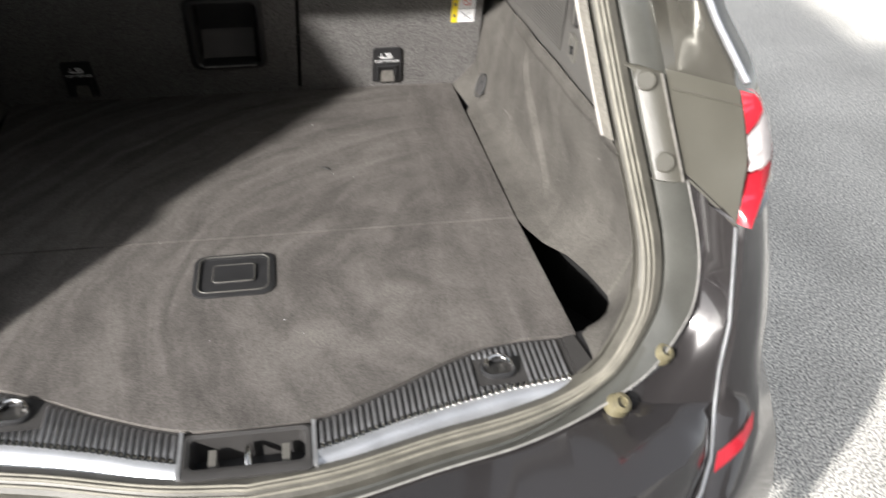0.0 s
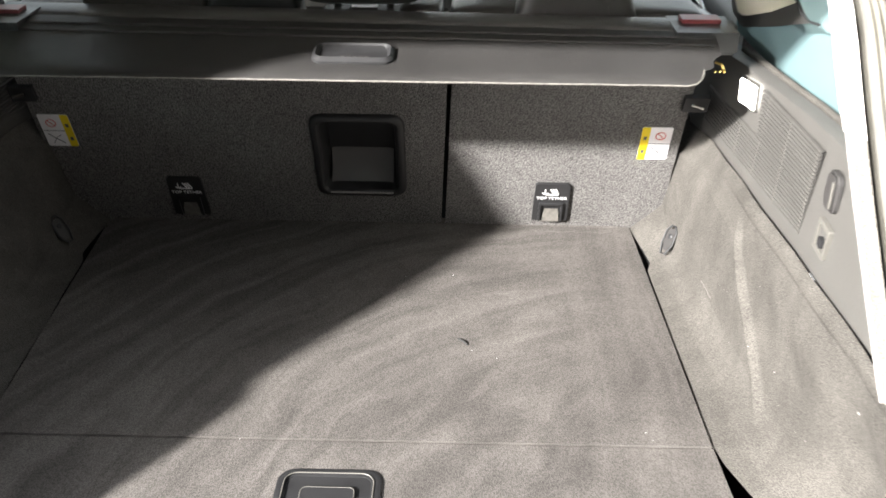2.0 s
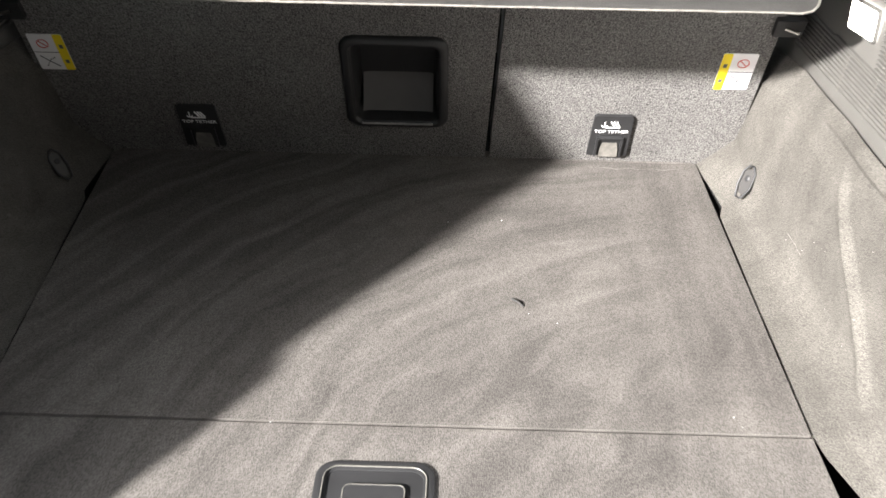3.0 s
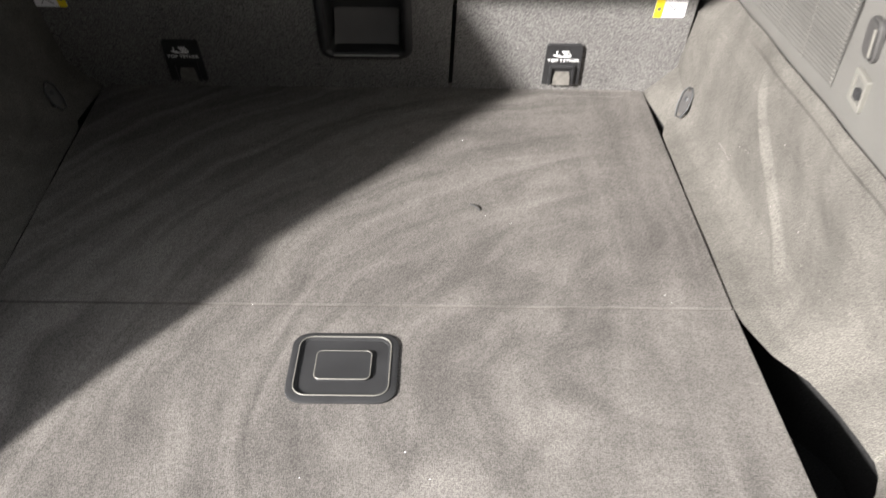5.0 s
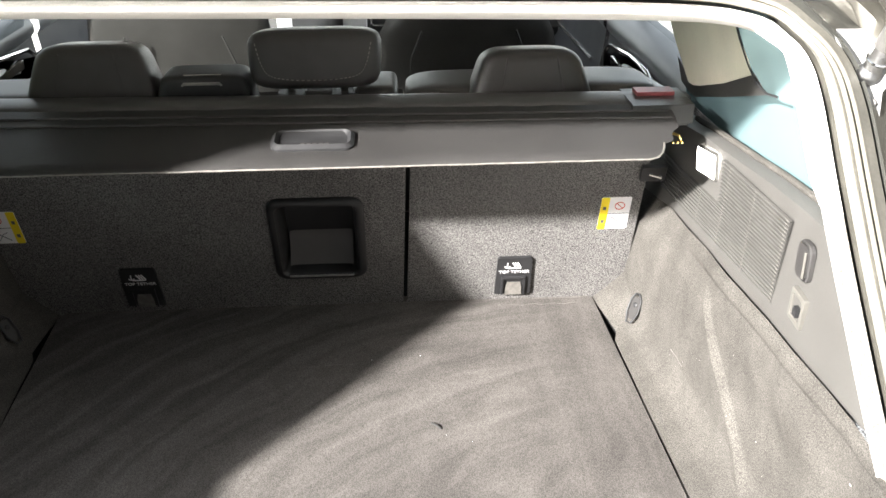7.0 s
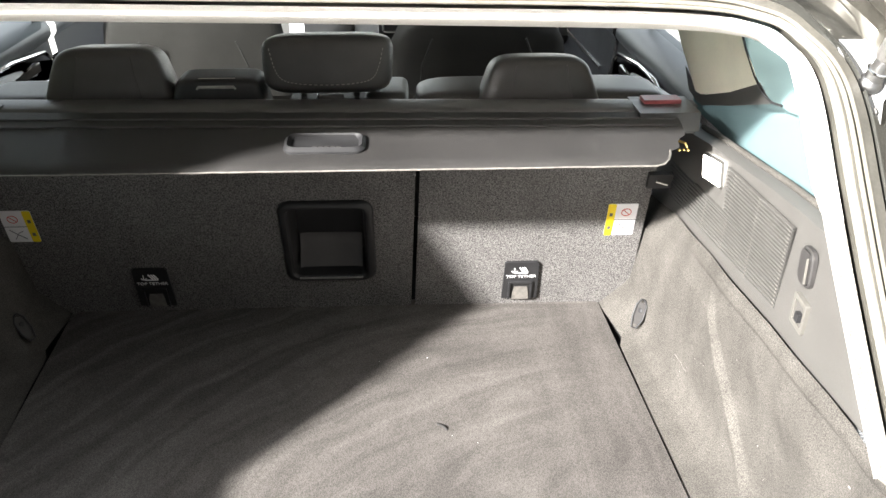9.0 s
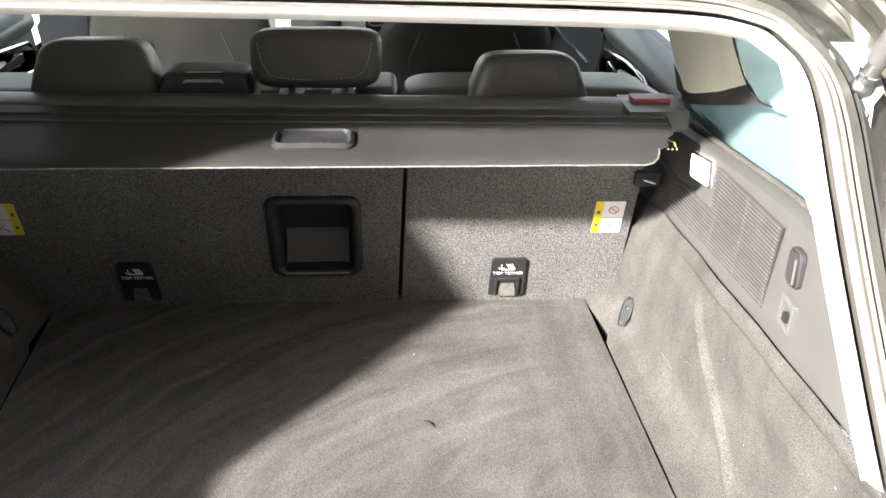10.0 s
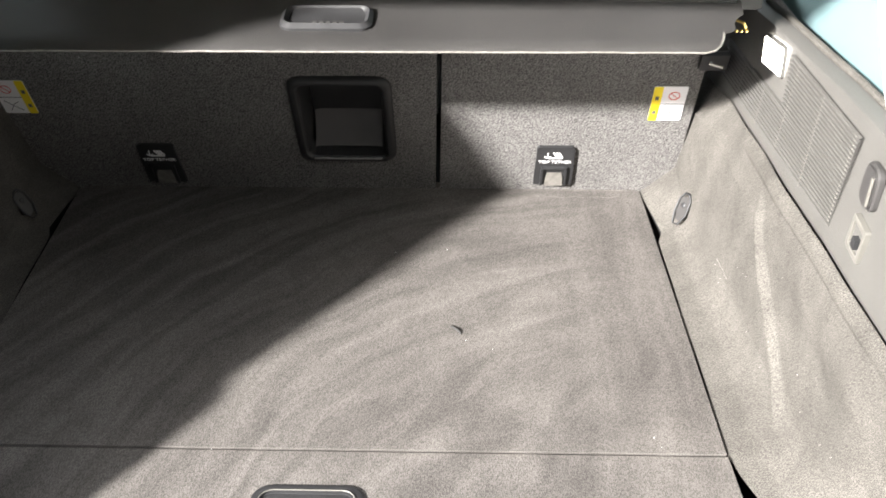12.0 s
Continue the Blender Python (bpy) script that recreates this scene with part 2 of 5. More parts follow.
def part(name, bm, mat, parent, label="", smooth=True):
    """Links a bmesh, drawn in the world's metres, as one mesh under a thing or a part."""
    ob = new(name, mesh_of(name, bm, mat, smooth))
    ob.parent = parent
    if parent.type == "EMPTY":
        ob.matrix_parent_inverse = Matrix.Translation(-parent.location)
    return tagged(ob, label)


def whole(name, bm, mat, label, category, group="", kind="", smooth=True):
    return tagged(new(name, mesh_of(name, bm, mat, smooth)), label, category, group, kind)


EYE4 = Matrix.Identity(4)


def B():
    return bmesh.new()


def bevelled(bm, size, segments=2, angle=40):
    edges = [e for e in bm.edges if len(e.link_faces) == 2 and e.calc_face_angle() > radians(angle)]
    bmesh.ops.bevel(bm, geom=edges, offset=size, segments=segments, profile=0.6, affect="EDGES", clamp_overlap=True)
    return bm


def box(bm, x0, x1, y0, y1, z0, z1, m=EYE4):
    v = [bm.verts.new(m @ Vector((x, y, z))) for x in (x0, x1) for y in (y0, y1) for z in (z0, z1)]
    for f in ((0, 1, 3, 2), (4, 6, 7, 5), (0, 4, 5, 1), (2, 3, 7, 6), (0, 2, 6, 4), (1, 5, 7, 3)):
        bm.faces.new([v[i] for i in f])
    return bm


def prism(bm, outline, z0, z1, m=EYE4):
    low = [bm.verts.new(m @ Vector((x, y, z0))) for x, y in outline]
    high = [bm.verts.new(m @ Vector((x, y, z1))) for x, y in outline]
    k = len(outline)
    bm.faces.new(low)
    bm.faces.new(high)
    for i in range(k):
        bm.faces.new((low[i], low[(i + 1) % k], high[(i + 1) % k], high[i]))
    return bm


def rounded(x0, x1, y0, y1, r, n=5):
    pts = []
    for cx, cy, a in ((x1 - r, y1 - r, 0), (x0 + r, y1 - r, 90), (x0 + r, y0 + r, 180), (x1 - r, y0 + r, 270)):
        for i in range(n + 1):
            t = radians(a + 90 * i / n)
            pts.append((cx + r * math.cos(t), cy + r * math.sin(t)))
    return pts


def strip(bm, loops, m=EYE4, closed=True, capped=False):
    """Skin between loops of 3D points with equal counts."""
    rows = [[bm.verts.new(m @ Vector(p)) for p in loop] for loop in loops]
    k = len(rows[0])
    for a, b in zip(rows, rows[1:]):
        for i in range(k if closed else k - 1):
            j = (i + 1) % k
            bm.faces.new((a[i], a[j], b[j], b[i]))
    if capped:
        bm.faces.new(rows[0])
        bm.faces.new(rows[-1])
    return bm


def frame_ring(bm, outer, inner, z0, z1, m=EYE4, lip=0.0):
    """A frame between two outlines, from depth z0 to z1; its face is crowned by lip."""
    mid = [((a[0] + b[0]) / 2, (a[1] + b[1]) / 2) for a, b in zip(outer, inner)]
    loops = [[(x, y, z0) for x, y in outer], [(x, y, z1) for x, y in outer], [(x, y, z1 + lip) for x, y in mid],
             [(x, y, z1) for x, y in inner], [(x, y, z0) for x, y in inner]]
    return strip(bm, loops, m)


def tube(bm, pts, r, seg=8, closed=False, squash=1.0):
    """A round bar along points."""
    pts = [Vector(p) for p in pts]
    rings, up = [], None
    k = len(pts)
    for i, p in enumerate(pts):
        a = pts[(i - 1) % k] if closed or i else p
        b = pts[(i + 1) % k] if closed or i < k - 1 else p
        way = (b - a).normalized()
        if up is None:
            up = way.orthogonal().normalized()
        up = (up - way * up.dot(way)).normalized()
        side = way.cross(up)
        rings.append([p + r * (math.cos(t) * up + squash * math.sin(t) * side) for t in (2 * math.pi * j / seg for j in range(seg))])
    if closed:
        rings.append(rings[0])
    strip(bm, rings, capped=not closed)
    if closed:
        bmesh.ops.remove_doubles(bm, verts=bm.verts, dist=1e-6)
    return bm


def spline(points, n):
    """n even samples along a smooth curve through the points."""
    p = [Vector(q) for q in points]
    p = [2 * p[0] - p[1]] + p + [2 * p[-1] - p[-2]]
    last, out = len(points) - 1, []
    for k in range(n):
        s = k * last / (n - 1)
        i = min(int(s), last - 1)
        t = s - i
        a, b, c, d = p[i:i + 4]
        out.append(0.5 * (2 * b + (c - a) * t + (2 * a - 5 * b + 4 * c - d) * t * t + (3 * b - a - 3 * c + d) * t ** 3))
    return out


def lerp_table(table, x):
    for (a, u), (b, v) in zip(table, table[1:]):
        if (a <= x <= b) or (b <= x <= a):
            return u + (v - u) * (x - a) / (b - a)
    return table[0][1] if abs(x - table[0][0]) < abs(x - table[-1][0]) else table[-1][1]


def cushion(bm, w, d, h, m, e=0.45, seg=28, rings=14, taper=0.0):
    """A padded, rounded block (w x d x h) about its own centre; taper narrows the top."""
    def pw(v, p):
        return math.copysign(abs(v) ** p, v)
    loops = []
    for i in range(1, rings):
        a = -math.pi / 2 + math.pi * i / rings
        cz, r = pw(math.sin(a), e), pw(math.cos(a), e)
        k = 1 - taper * (cz * 0.5 + 0.5)
        loops.append([(w / 2 * k * r * pw(math.cos(t), e), d / 2 * r * pw(math.sin(t), e), h / 2 * cz) for t in (2 * math.pi * j / seg for j in range(seg))])
    return strip(bm, loops, m, capped=True)


def lettering(text, size, m, mat, parent, name="lettering"):
    """Raised print from the built-in font, centred on the pose m."""
    curve = bpy.data.curves.new("print", "FONT")
    curve.body, curve.size, curve.align_x, curve.align_y, curve.extrude = text, size, "CENTER", "CENTER", 0.0004
    ob = bpy.data.objects.new("print", curve)
    scene.collection.objects.link(ob)
    me = bpy.data.meshes.new_from_object(ob.evaluated_get(bpy.context.evaluated_depsgraph_get()))
    bpy.data.objects.remove(ob)
    me.transform(m)
    me.materials.clear()
    me.materials.append(mat)
    made = new(name, me)
    made.parent = parent
    if parent.type == "EMPTY":
        made.matrix_parent_inverse = Matrix.Translation(-parent.location)
    return made


FLOOR = 0.62                      # the load floor's height over the road
LEAN_BACK = 0.394                 # the rear seat's recline


# the pose of the rear seat's back: x across, y up along it, z out of it into the boot
_k = math.hypot(1, LEAN_BACK)
SEAT = Matrix(((1, 0, 0, 0), (0, -LEAN_BACK / _k, -1 / _k, 0.970), (0, 1 / _k, -LEAN_BACK / _k, FLOOR), (0, 0, 0, 1)))


def mirror(points):
    return [(-p[0], p[1], p[2]) for p in points]


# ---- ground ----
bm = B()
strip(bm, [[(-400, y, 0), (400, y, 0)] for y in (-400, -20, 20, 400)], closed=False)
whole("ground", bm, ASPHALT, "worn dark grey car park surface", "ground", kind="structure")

# unseen walls added behind and beside the car to block low sky light
for name, x0, x1, y0, y1, top in (("wall_south", -8.6, 14.0, -9.3, -9.0, 9.5), ("wall_west", -8.3, -8.0, -9.0, 14.0, 2.1)):
    bm = B()
    box(bm, x0, x1, y0, y1, 0, top)
    whole(name, bm, UNSEEN_WALL, "plain unseen wall added to block low sky light", "wall", kind="structure")

# ---- the hatch opening: half loops from the sill's middle up to the roof's middle ----
MID = 0.045                       # the sill's own middle
def middle(y):
    """The car's middle line, which runs a little askew of the axes."""
    return 0.0375 * (0.95 - y)


SEAL = [(MID, -0.336, 0.611), (0.17, -0.320, 0.611), (0.31, -0.281, 0.611), (0.42, -0.256, 0.612), (0.50, -0.230, 0.616), (0.556, -0.212, 0.634),
        (0.589, -0.200, 0.654), (0.620, -0.179, 0.688), (0.643, -0.157, 0.723), (0.654, -0.130, 0.766), (0.656, -0.105, 0.806), (0.651, -0.078, 0.85),
        (0.640, -0.036, 0.918), (0.629, 0.006, 0.985), (0.619, 0.048, 1.053), (0.609, 0.091, 1.123), (0.600, 0.137, 1.197), (0.592, 0.178, 1.263),
        (0.585, 0.212, 1.298), (0.5685, 0.246, 1.3184), (0.529, 0.274, 1.339), (0.416, 0.298, 1.349), (0.0242, 0.310, 1.356)]
SIDE = [0, 0, 0, 0.05, 0.25, 0.5, 0.7, 0.85, 0.95, 1, 1, 1, 1, 1, 1, 1, 1, 0.95, 0.8, 0.5, 0.2, 0, 0]     # how far a station belongs to the side
TOP = [0] * 17 + [0.05, 0.2, 0.5, 0.8, 1, 1]


def port(z):
    """How far the opening's other side stands off its mirror image at a height."""
    return lerp_table([(0.62, 0), (0.70, -0.095), (0.97, -0.085), (1.06, -0.090), (1.15, -0.100), (1.25, -0.085), (1.31, -0.045), (1.36, 0)], z)


def ring(side, low, high, n=121):
    """A full loop round the opening, set off from the seal by (x, y, z) at the sides, the sill and the roof."""
    right, left = [], []
    for (x, y, z), s, t in zip(SEAL, SIDE, TOP):
        b = 1 - s - t
        d = [s * side[i] + b * low[i] + t * high[i] for i in range(3)]
        dx = d[0] * (1 if x > 0.1 else 0)
        right.append((x + dx, y + d[1], z + d[2]))
        left.append((2 * middle(y + d[1]) - x - dx + port(z), y + d[1], z + d[2] + 0.015 * t * (x > 0.1)))
    return list(reversed(spline(left, n)[1:])) + spline(right, n)[:-1]


car = thing("estate_car", (0, 1.9, 0), "dark grey metallic estate car with its tailgate open", "car", kind="structure")

bm = B()
loops = [ring((-0.012, 0.028, 0), (0, 0.030, -0.012), (0, 0.03, -0.004)), ring((-0.012, -0.004, 0), (0, 0.012, 0.004), (0, -0.006, 0.0)),
         ring((-0.004, -0.014, 0), (0, -0.011, 0.008), (0, -0.014, 0.005)), ring((0.004, -0.012, 0), (0, -0.016, 0.004), (0, -0.012, 0.010)),
         ring((0.006, -0.004, 0), (0, -0.018, -0.001), (0, -0.006, 0.012)), ring((0.012, -0.010, 0), (0, -0.024, 0.002), (0, -0.012, 0.017)),
         ring((0.024, -0.005, 0), (0, -0.030, -0.003), (0, -0.006, 0.026)), ring((0.024, 0.02, 0), (0, -0.028, -0.02), (0, 0.02, 0.026))]
strip(bm, loops)
strip_base = part("weatherstrip", bm, RUBBER, car, "grey rubber weatherstrip round the hatch opening")
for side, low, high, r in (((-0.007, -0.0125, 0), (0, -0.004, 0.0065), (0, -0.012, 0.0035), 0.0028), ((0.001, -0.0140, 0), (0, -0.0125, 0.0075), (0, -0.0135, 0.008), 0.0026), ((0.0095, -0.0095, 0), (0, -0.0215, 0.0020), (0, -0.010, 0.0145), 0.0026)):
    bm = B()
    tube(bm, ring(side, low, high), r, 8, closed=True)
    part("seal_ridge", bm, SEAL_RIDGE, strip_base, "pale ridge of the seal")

def ease(u):
    u = max(0.0, min(1.0, u))
    return u * u * (3 - 2 * u)


def sunk(p, deep):
    """Sets the bodywork back beside the opening's top corners, where the strut brackets sit."""
    return Vector((p[0], p[1] + deep * ease((p[2] - 1.12) / 0.08) * ease((abs(p[0]) - 0.42) / 0.12), p[2]))


bm = B()
CREASE = ((0.080, -0.014, 0), (0, -0.052, -0.010), (0, 0.03, 0.066))
loops = [ring((0.016, 0.020, 0), (0, -0.026, -0.016), (0, 0.006, 0.020)), ring((0.027, 0.014, 0), (0, -0.032, -0.020), (0, -0.002, 0.034)), ring((0.030, -0.004, 0), (0, -0.038, -0.013), (0, -0.006, 0.040)),
         ring((0.050, -0.014, 0), (0, -0.044, -0.012), (0, -0.010, 0.05)), ring((0.076, -0.017, 0), (0, -0.050, -0.010), (0, 0.0, 0.058)), ring(*CREASE)]
strip(bm, loops[:3] + [[sunk(p, deep) for p in loop] for loop, deep in zip(loops[3:], (0.034, 0.048, 0.052))])
part("hatch_gutter", bm, GUTTER_LIT, car, "painted steel gutter round the hatch opening, lightened")

# pale tubes along the gutter's fold stand for its sun glint
bm = B()
tube(bm, [p for p in ring(*CREASE) if p.z < 0.896 and p.x > 0.12], 0.0018, 6)
part("gutter_edge", bm, BRIGHT_EDGE, car, "folded gutter edge with its sun glint")
bm = B()
tube(bm, [p for p in reversed(ring(*CREASE)) if p.z < 0.896 and p.x < -0.12], 0.0022, 6)
part("gutter_edge", bm, BRIGHT_EDGE, car, "folded gutter edge with its sun glint")

for s in (1, -1):
    runs = [ring(*CREASE), ring((0.095, -0.004, 0.01), (0, 0, 0), (0, 0.02, 0.085)), ring((0.115, 0.04, 0.02), (0, 0, 0), (0, 0.06, 0.100)), ring((0.13, 0.10, 0.01), (0, 0, 0), (0, 0.14, 0.10))]
    half = len(runs[0]) // 2
    turn = [i for i in list(range(half, 2 * half)) + list(range(half)) if runs[0][i].z > 1.22 and runs[0][i].x * s > 0.25]
    bm = B()
    strip(bm, [[sunk(L[i], deep) for i in turn] for L, deep in zip(runs, (0.052, 0.050, 0.03, 0.0))], closed=False)
    part("roof_corner", bm, PAINT_LIT, car, "painted roof corner beside the hatch opening")

# light upper trim round the opening, from the window line over the roof
inner, outer, deep = ring((-0.033, 0.024, 0), (-0.03, 0.022, 0), (0, 0.042, -0.033)), ring((-0.019, 0.000, 0), (0, 0.006, 0), (0, 0.002, -0.006)), ring((-0.012, 0.10, 0.0), (-0.03, 0.10, 0), (0, 0.13, -0.012))
half_way = len(outer) // 2
keep = [i for i in list(range(half_way, len(outer))) + list(range(half_way)) if outer[i].z > 1.155]
bm = B()
strip(bm, [[L[i] for i in keep] for L in (outer, [(outer[i] + inner[i]) / 2 + Vector((0, -0.010, 0)) for i in range(len(outer))], inner, deep)], closed=False)
part("pillar_trim", bm, CREAM_TRIM, car, "light beige trim round the top of the hatch opening")
# ... and the lighter grained strip that runs on down the pillars
for s in (1, -1):
    run = [i for i, p in enumerate(outer) if 0.932 < p.z <= 1.185 and p.x * s > 0]
    bm = B()
    low_in, low_deep = ring((-0.030, 0.022, 0), (-0.030, 0.022, 0), (0, 0, 0)), ring((0.02, 0.06, 0), (0.02, 0.06, 0), (0, 0, 0))
    strip(bm, [[L[i] for i in run] for L in (outer, [(outer[i] + low_in[i]) / 2 + Vector((0, -0.004, 0)) for i in range(len(outer))], low_in, low_deep)], closed=False)
    lower_strip = part("lower_pillar_strip", bm, PILLAR_GRAIN, car, "grained grey plastic strip")
    bm = B()
    tube(bm, [low_in[i] + Vector((0, -0.001, 0)) for i in run], 0.0028, 8)
    part("strip_edge", bm, EDGE_PIPING, lower_strip, "pale rounded edge of the strip")

# ---- bodywork ----
def side_x(z):
    """Half-width of the outer skin at a height."""
    return lerp_table([(0.2, 0.84), (0.35, 0.885), (0.55, 0.905), (0.75, 0.905), (0.92, 0.885), (1.0, 0.86), (1.06, 0.80), (1.2, 0.74), (1.36, 0.665), (1.42, 0.61)], z)


def joint(z):
    """The joint between body corner and bumper, and above it the lamp's inner edge."""
    t = [(0.30, 0.570, -0.455), (0.40, 0.588, -0.447), (0.47, 0.634, -0.412), (0.52, 0.692, -0.353), (0.548, 0.722, -0.308), (0.60, 0.741, -0.254), (0.65, 0.749, -0.231), (0.72, 0.762, -0.209), (0.79, 0.763, -0.188), (0.864, 0.764, -0.165),
         (0.95, 0.778, -0.140), (1.05, 0.763, -0.108), (1.12, 0.736, -0.025), (1.20, 0.716, 0.055), (1.28, 0.69, 0.13), (1.34, 0.66, 0.20)]
    return Vector((lerp_table([(a, b) for a, b, c in t], z), lerp_table([(a, c) for a, b, c in t], z)))


for s in (1, -1):
    # body corner: from the gutter's edge to the lamp and bumper joint, and forward along the flank
    rows = []
    for z in (0.60, 0.65, 0.72, 0.79, 0.864, 0.95, 1.02, 1.07, 1.12, 1.20, 1.27):
        g = Vector([lerp_table([(p[2], p[i]) for p in SEAL[4:19]], z) for i in (0, 1)])
        e = g + Vector((0.080, -0.014)) * (1 if z < 1.25 else 0.8)
        c = joint(z)
        hollow = Vector((0.018, 0.030)) * max(0, min(1, (z - 1.02) / 0.14)) + Vector((0, 0.030)) * ease((z - 1.12) / 0.08)
        e = e + Vector((0, 0.050)) * ease((z - 1.12) / 0.08)
        w = side_x(z)
        row = [e, e.lerp(c, 0.14) + Vector((0.006, 0.008)) + hollow, e.lerp(c, 0.5) + Vector((0.004, 0.004)) + hollow, e.lerp(c, 0.86) + Vector((0.002, -0.002)), c]
        if z > 0.86:
            row += [c + Vector((0.045, 0.035)), Vector((w - 0.012, c.y + 0.12)), Vector((w, c.y + 0.18)), Vector((w, max(0.36, c.y + 0.2) if z < 1.0 else c.y + 0.19))]
            if z > 1.0:
                gx = lerp_table([(1.05, 0.684), (1.2, 0.664), (1.37, 0.645)], z)
                gy = lerp_table([(1.05, 0.17), (1.2, 0.265), (1.37, 0.36)], z)
                row[-2:] = [Vector((w, gy - 0.02)), Vector((gx + 0.003, gy + 0.015))]
        else:
            row += [c + Vector((0.004, 0.012))] * 1 + [c + Vector((0.003, 0.03)), c + Vector((0.002, 0.04)), c + Vector((0.0, 0.05))]
        near = [1, 0.86, 0.5, 0.14] + [0] * 8          # the other side's inner edge follows its own seal
        rows.append([(s * p.x + ((2 * middle(p.y) + port(z)) * k if s < 0 else 0), p.y, z) for p, k in zip(row, near)])
    for dx, dy, z in ((0.022, 0.05, 1.34), (0.07, 0.09, 1.39), (0.12, 0.12, 1.415)):
        rows.append([(x - s * dx * (1 if k < 8 else 0.3), y + dy, z) for k, (x, y, _) in enumerate(rows[10])])
    bm = B()
    strip(bm, rows[:6], closed=False)
    part("rear_quarter", bm, PAINT, car)
    # upper rows wear the paler copy that stands for sunlit paint
    bm = B()
    strip(bm, rows[5:], closed=False)
    part("rear_pillar_skin", bm, PAINT_LIT, car, "metallic painted rear pillar")
    # metal tube stands for bright sky mirrored in the painted rim
    bm = B()
    tube(bm, [(s * (joint(z).x + 0.012) + (port(z) if s < 0 else 0), joint(z).y - 0.002, z) for z in [1.055 + 0.225 * i / 16 for i in range(17)]], 0.0055, 8)
    part("pillar_edge", bm, SILL_METAL, car, "rear pillar edge with its sky reflection")
    # bumper corner outside the joint
    rows = []
    for z in (0.876, 0.862, 0.84, 0.78, 0.70, 0.65, 0.62, 0.60, 0.585, 0.57, 0.548, 0.52, 0.495, 0.47, 0.44, 0.40, 0.35, 0.30):
        c = joint(z)
        w = side_x(z)
        tuck = 0.030 if z > 0.87 else 0
        rows.append([(s * (p[0] - tuck), p[1] + tuck, z) for p in ((c.x, c.y + 0.02), (c.x + 0.002, c.y - 0.004), (c.x + 0.012, c.y - 0.010), (c.x + 0.05, c.y - 0.004 + 0.09 * max(0, z - 0.58)), (c.x + 0.088, c.y + 0.026 + 0.16 * max(0, z - 0.58)), (w - 0.006, c.y + 0.20), (w, c.y + 0.34), (w, 0.36))])
    bm = B()
    strip(bm, rows, closed=False)
    corner = part("bumper_corner", bm, PAINT, car, "glossy dark bumper corner")
    # metal tube along the seam puts the paint edge's sun glint into colour
    bm = B()
    tube(bm, [(s * joint(z).x, joint(z).y - 0.006, z) for z in [0.36 + 0.5 * i / 40 for i in range(41)]], 0.0028, 6)
    part("bumper_seam", bm, SILL_METAL, corner, "bumper seam edge with its sun glint")
    bm = B()
    pts = [(0.006, 0.0, 0.556), (0.026, 0.0, 0.565), (0.046, 0.0, 0.574), (0.068, 0.0, 0.586)]
    strip(bm, [[(s * (joint(z - k).x + d), joint(z - k).y - 0.007 + lerp_table([(0, -0.004), (0.012, -0.010), (0.05, -0.004), (0.088, 0.026), (0.12, 0.09)], d), z - k) for d, _, z in pts] for k in (0.0, 0.018)], closed=False)
    bmesh.ops.solidify(bm, geom=bm.faces[:], thickness=0.004)
    part("reflector", bm, RED_LENS, corner, "red rear reflector")
    # flank below the windows
    bm = B()
    rows = []
    for z in (0.28, 0.35, 0.45, 0.55, 0.65, 0.75, 0.83):
        w = side_x(z)
        rows.append([(s * w, 0.35 if z > 0.6 else 0.92, z)] + [(s * (w + (0.012 if 0.6 < z < 0.95 else 0)), y, z) for y in (0.95, 1.4, 2.0, 2.6, 3.1)]
                    + [(s * (w - 0.02), 3.5, min(z, 0.90 + 0.05 * (z > 0.95))), (s * (w - 0.08), 3.9, min(z, 0.82)), (s * (w - 0.22), 4.25, min(z, 0.74))])
    strip(bm, rows, closed=False)
    part("flank", bm, PAINT, car)
    # shoulder under the side glass
    bm = B()
    belt = []
    for y in (0.10, 0.4, 0.7, 0.94, 1.0, 1.8, 2.8):
        line = ((0.70, 1.05), (0.72, 1.035), (0.75, 0.96), (0.855, 0.85), (0.89, 0.80)) if y < 0.97 else ((0.800, 0.95), (0.815, 0.935), (0.845, 0.885), (0.875, 0.83), (0.895, 0.80))
        belt.append([(s * x, y, z) for x, z in line])
    strip(bm, belt, closed=False)
    part("shoulder", bm, PAINT, car)
    # roof rail and the pillars between the windows
    bm = B()
    for y0, y1, t0, t1, in ((0.92, 0.98, 0.90, 0.98), (1.70, 1.80, 1.62, 1.70), (2.75, 2.95, 2.20, 2.28)):
        strip(bm, [[(s * 0.80, y0, 1.04), (s * 0.80, y1, 1.04)], [(s * 0.74, (y0 + t0) / 2, 1.2), (s * 0.74, (y1 + t1) / 2, 1.2)], [(s * 0.655, t0, 1.37), (s * 0.655, t1, 1.37)]], closed=False)
    part("window_pillar", bm, BLACK_PLASTIC, car)
    # side glass: the quarter window and the two door windows
    for y0, y1, t0, t1, mat in ((0.17, 0.99, 0.36, 0.94, QUARTER), (0.90, 1.72, 0.82, 1.64, TINTED), (1.78, 2.80, 1.68, 2.22, CLEAR)):
        bm = B()
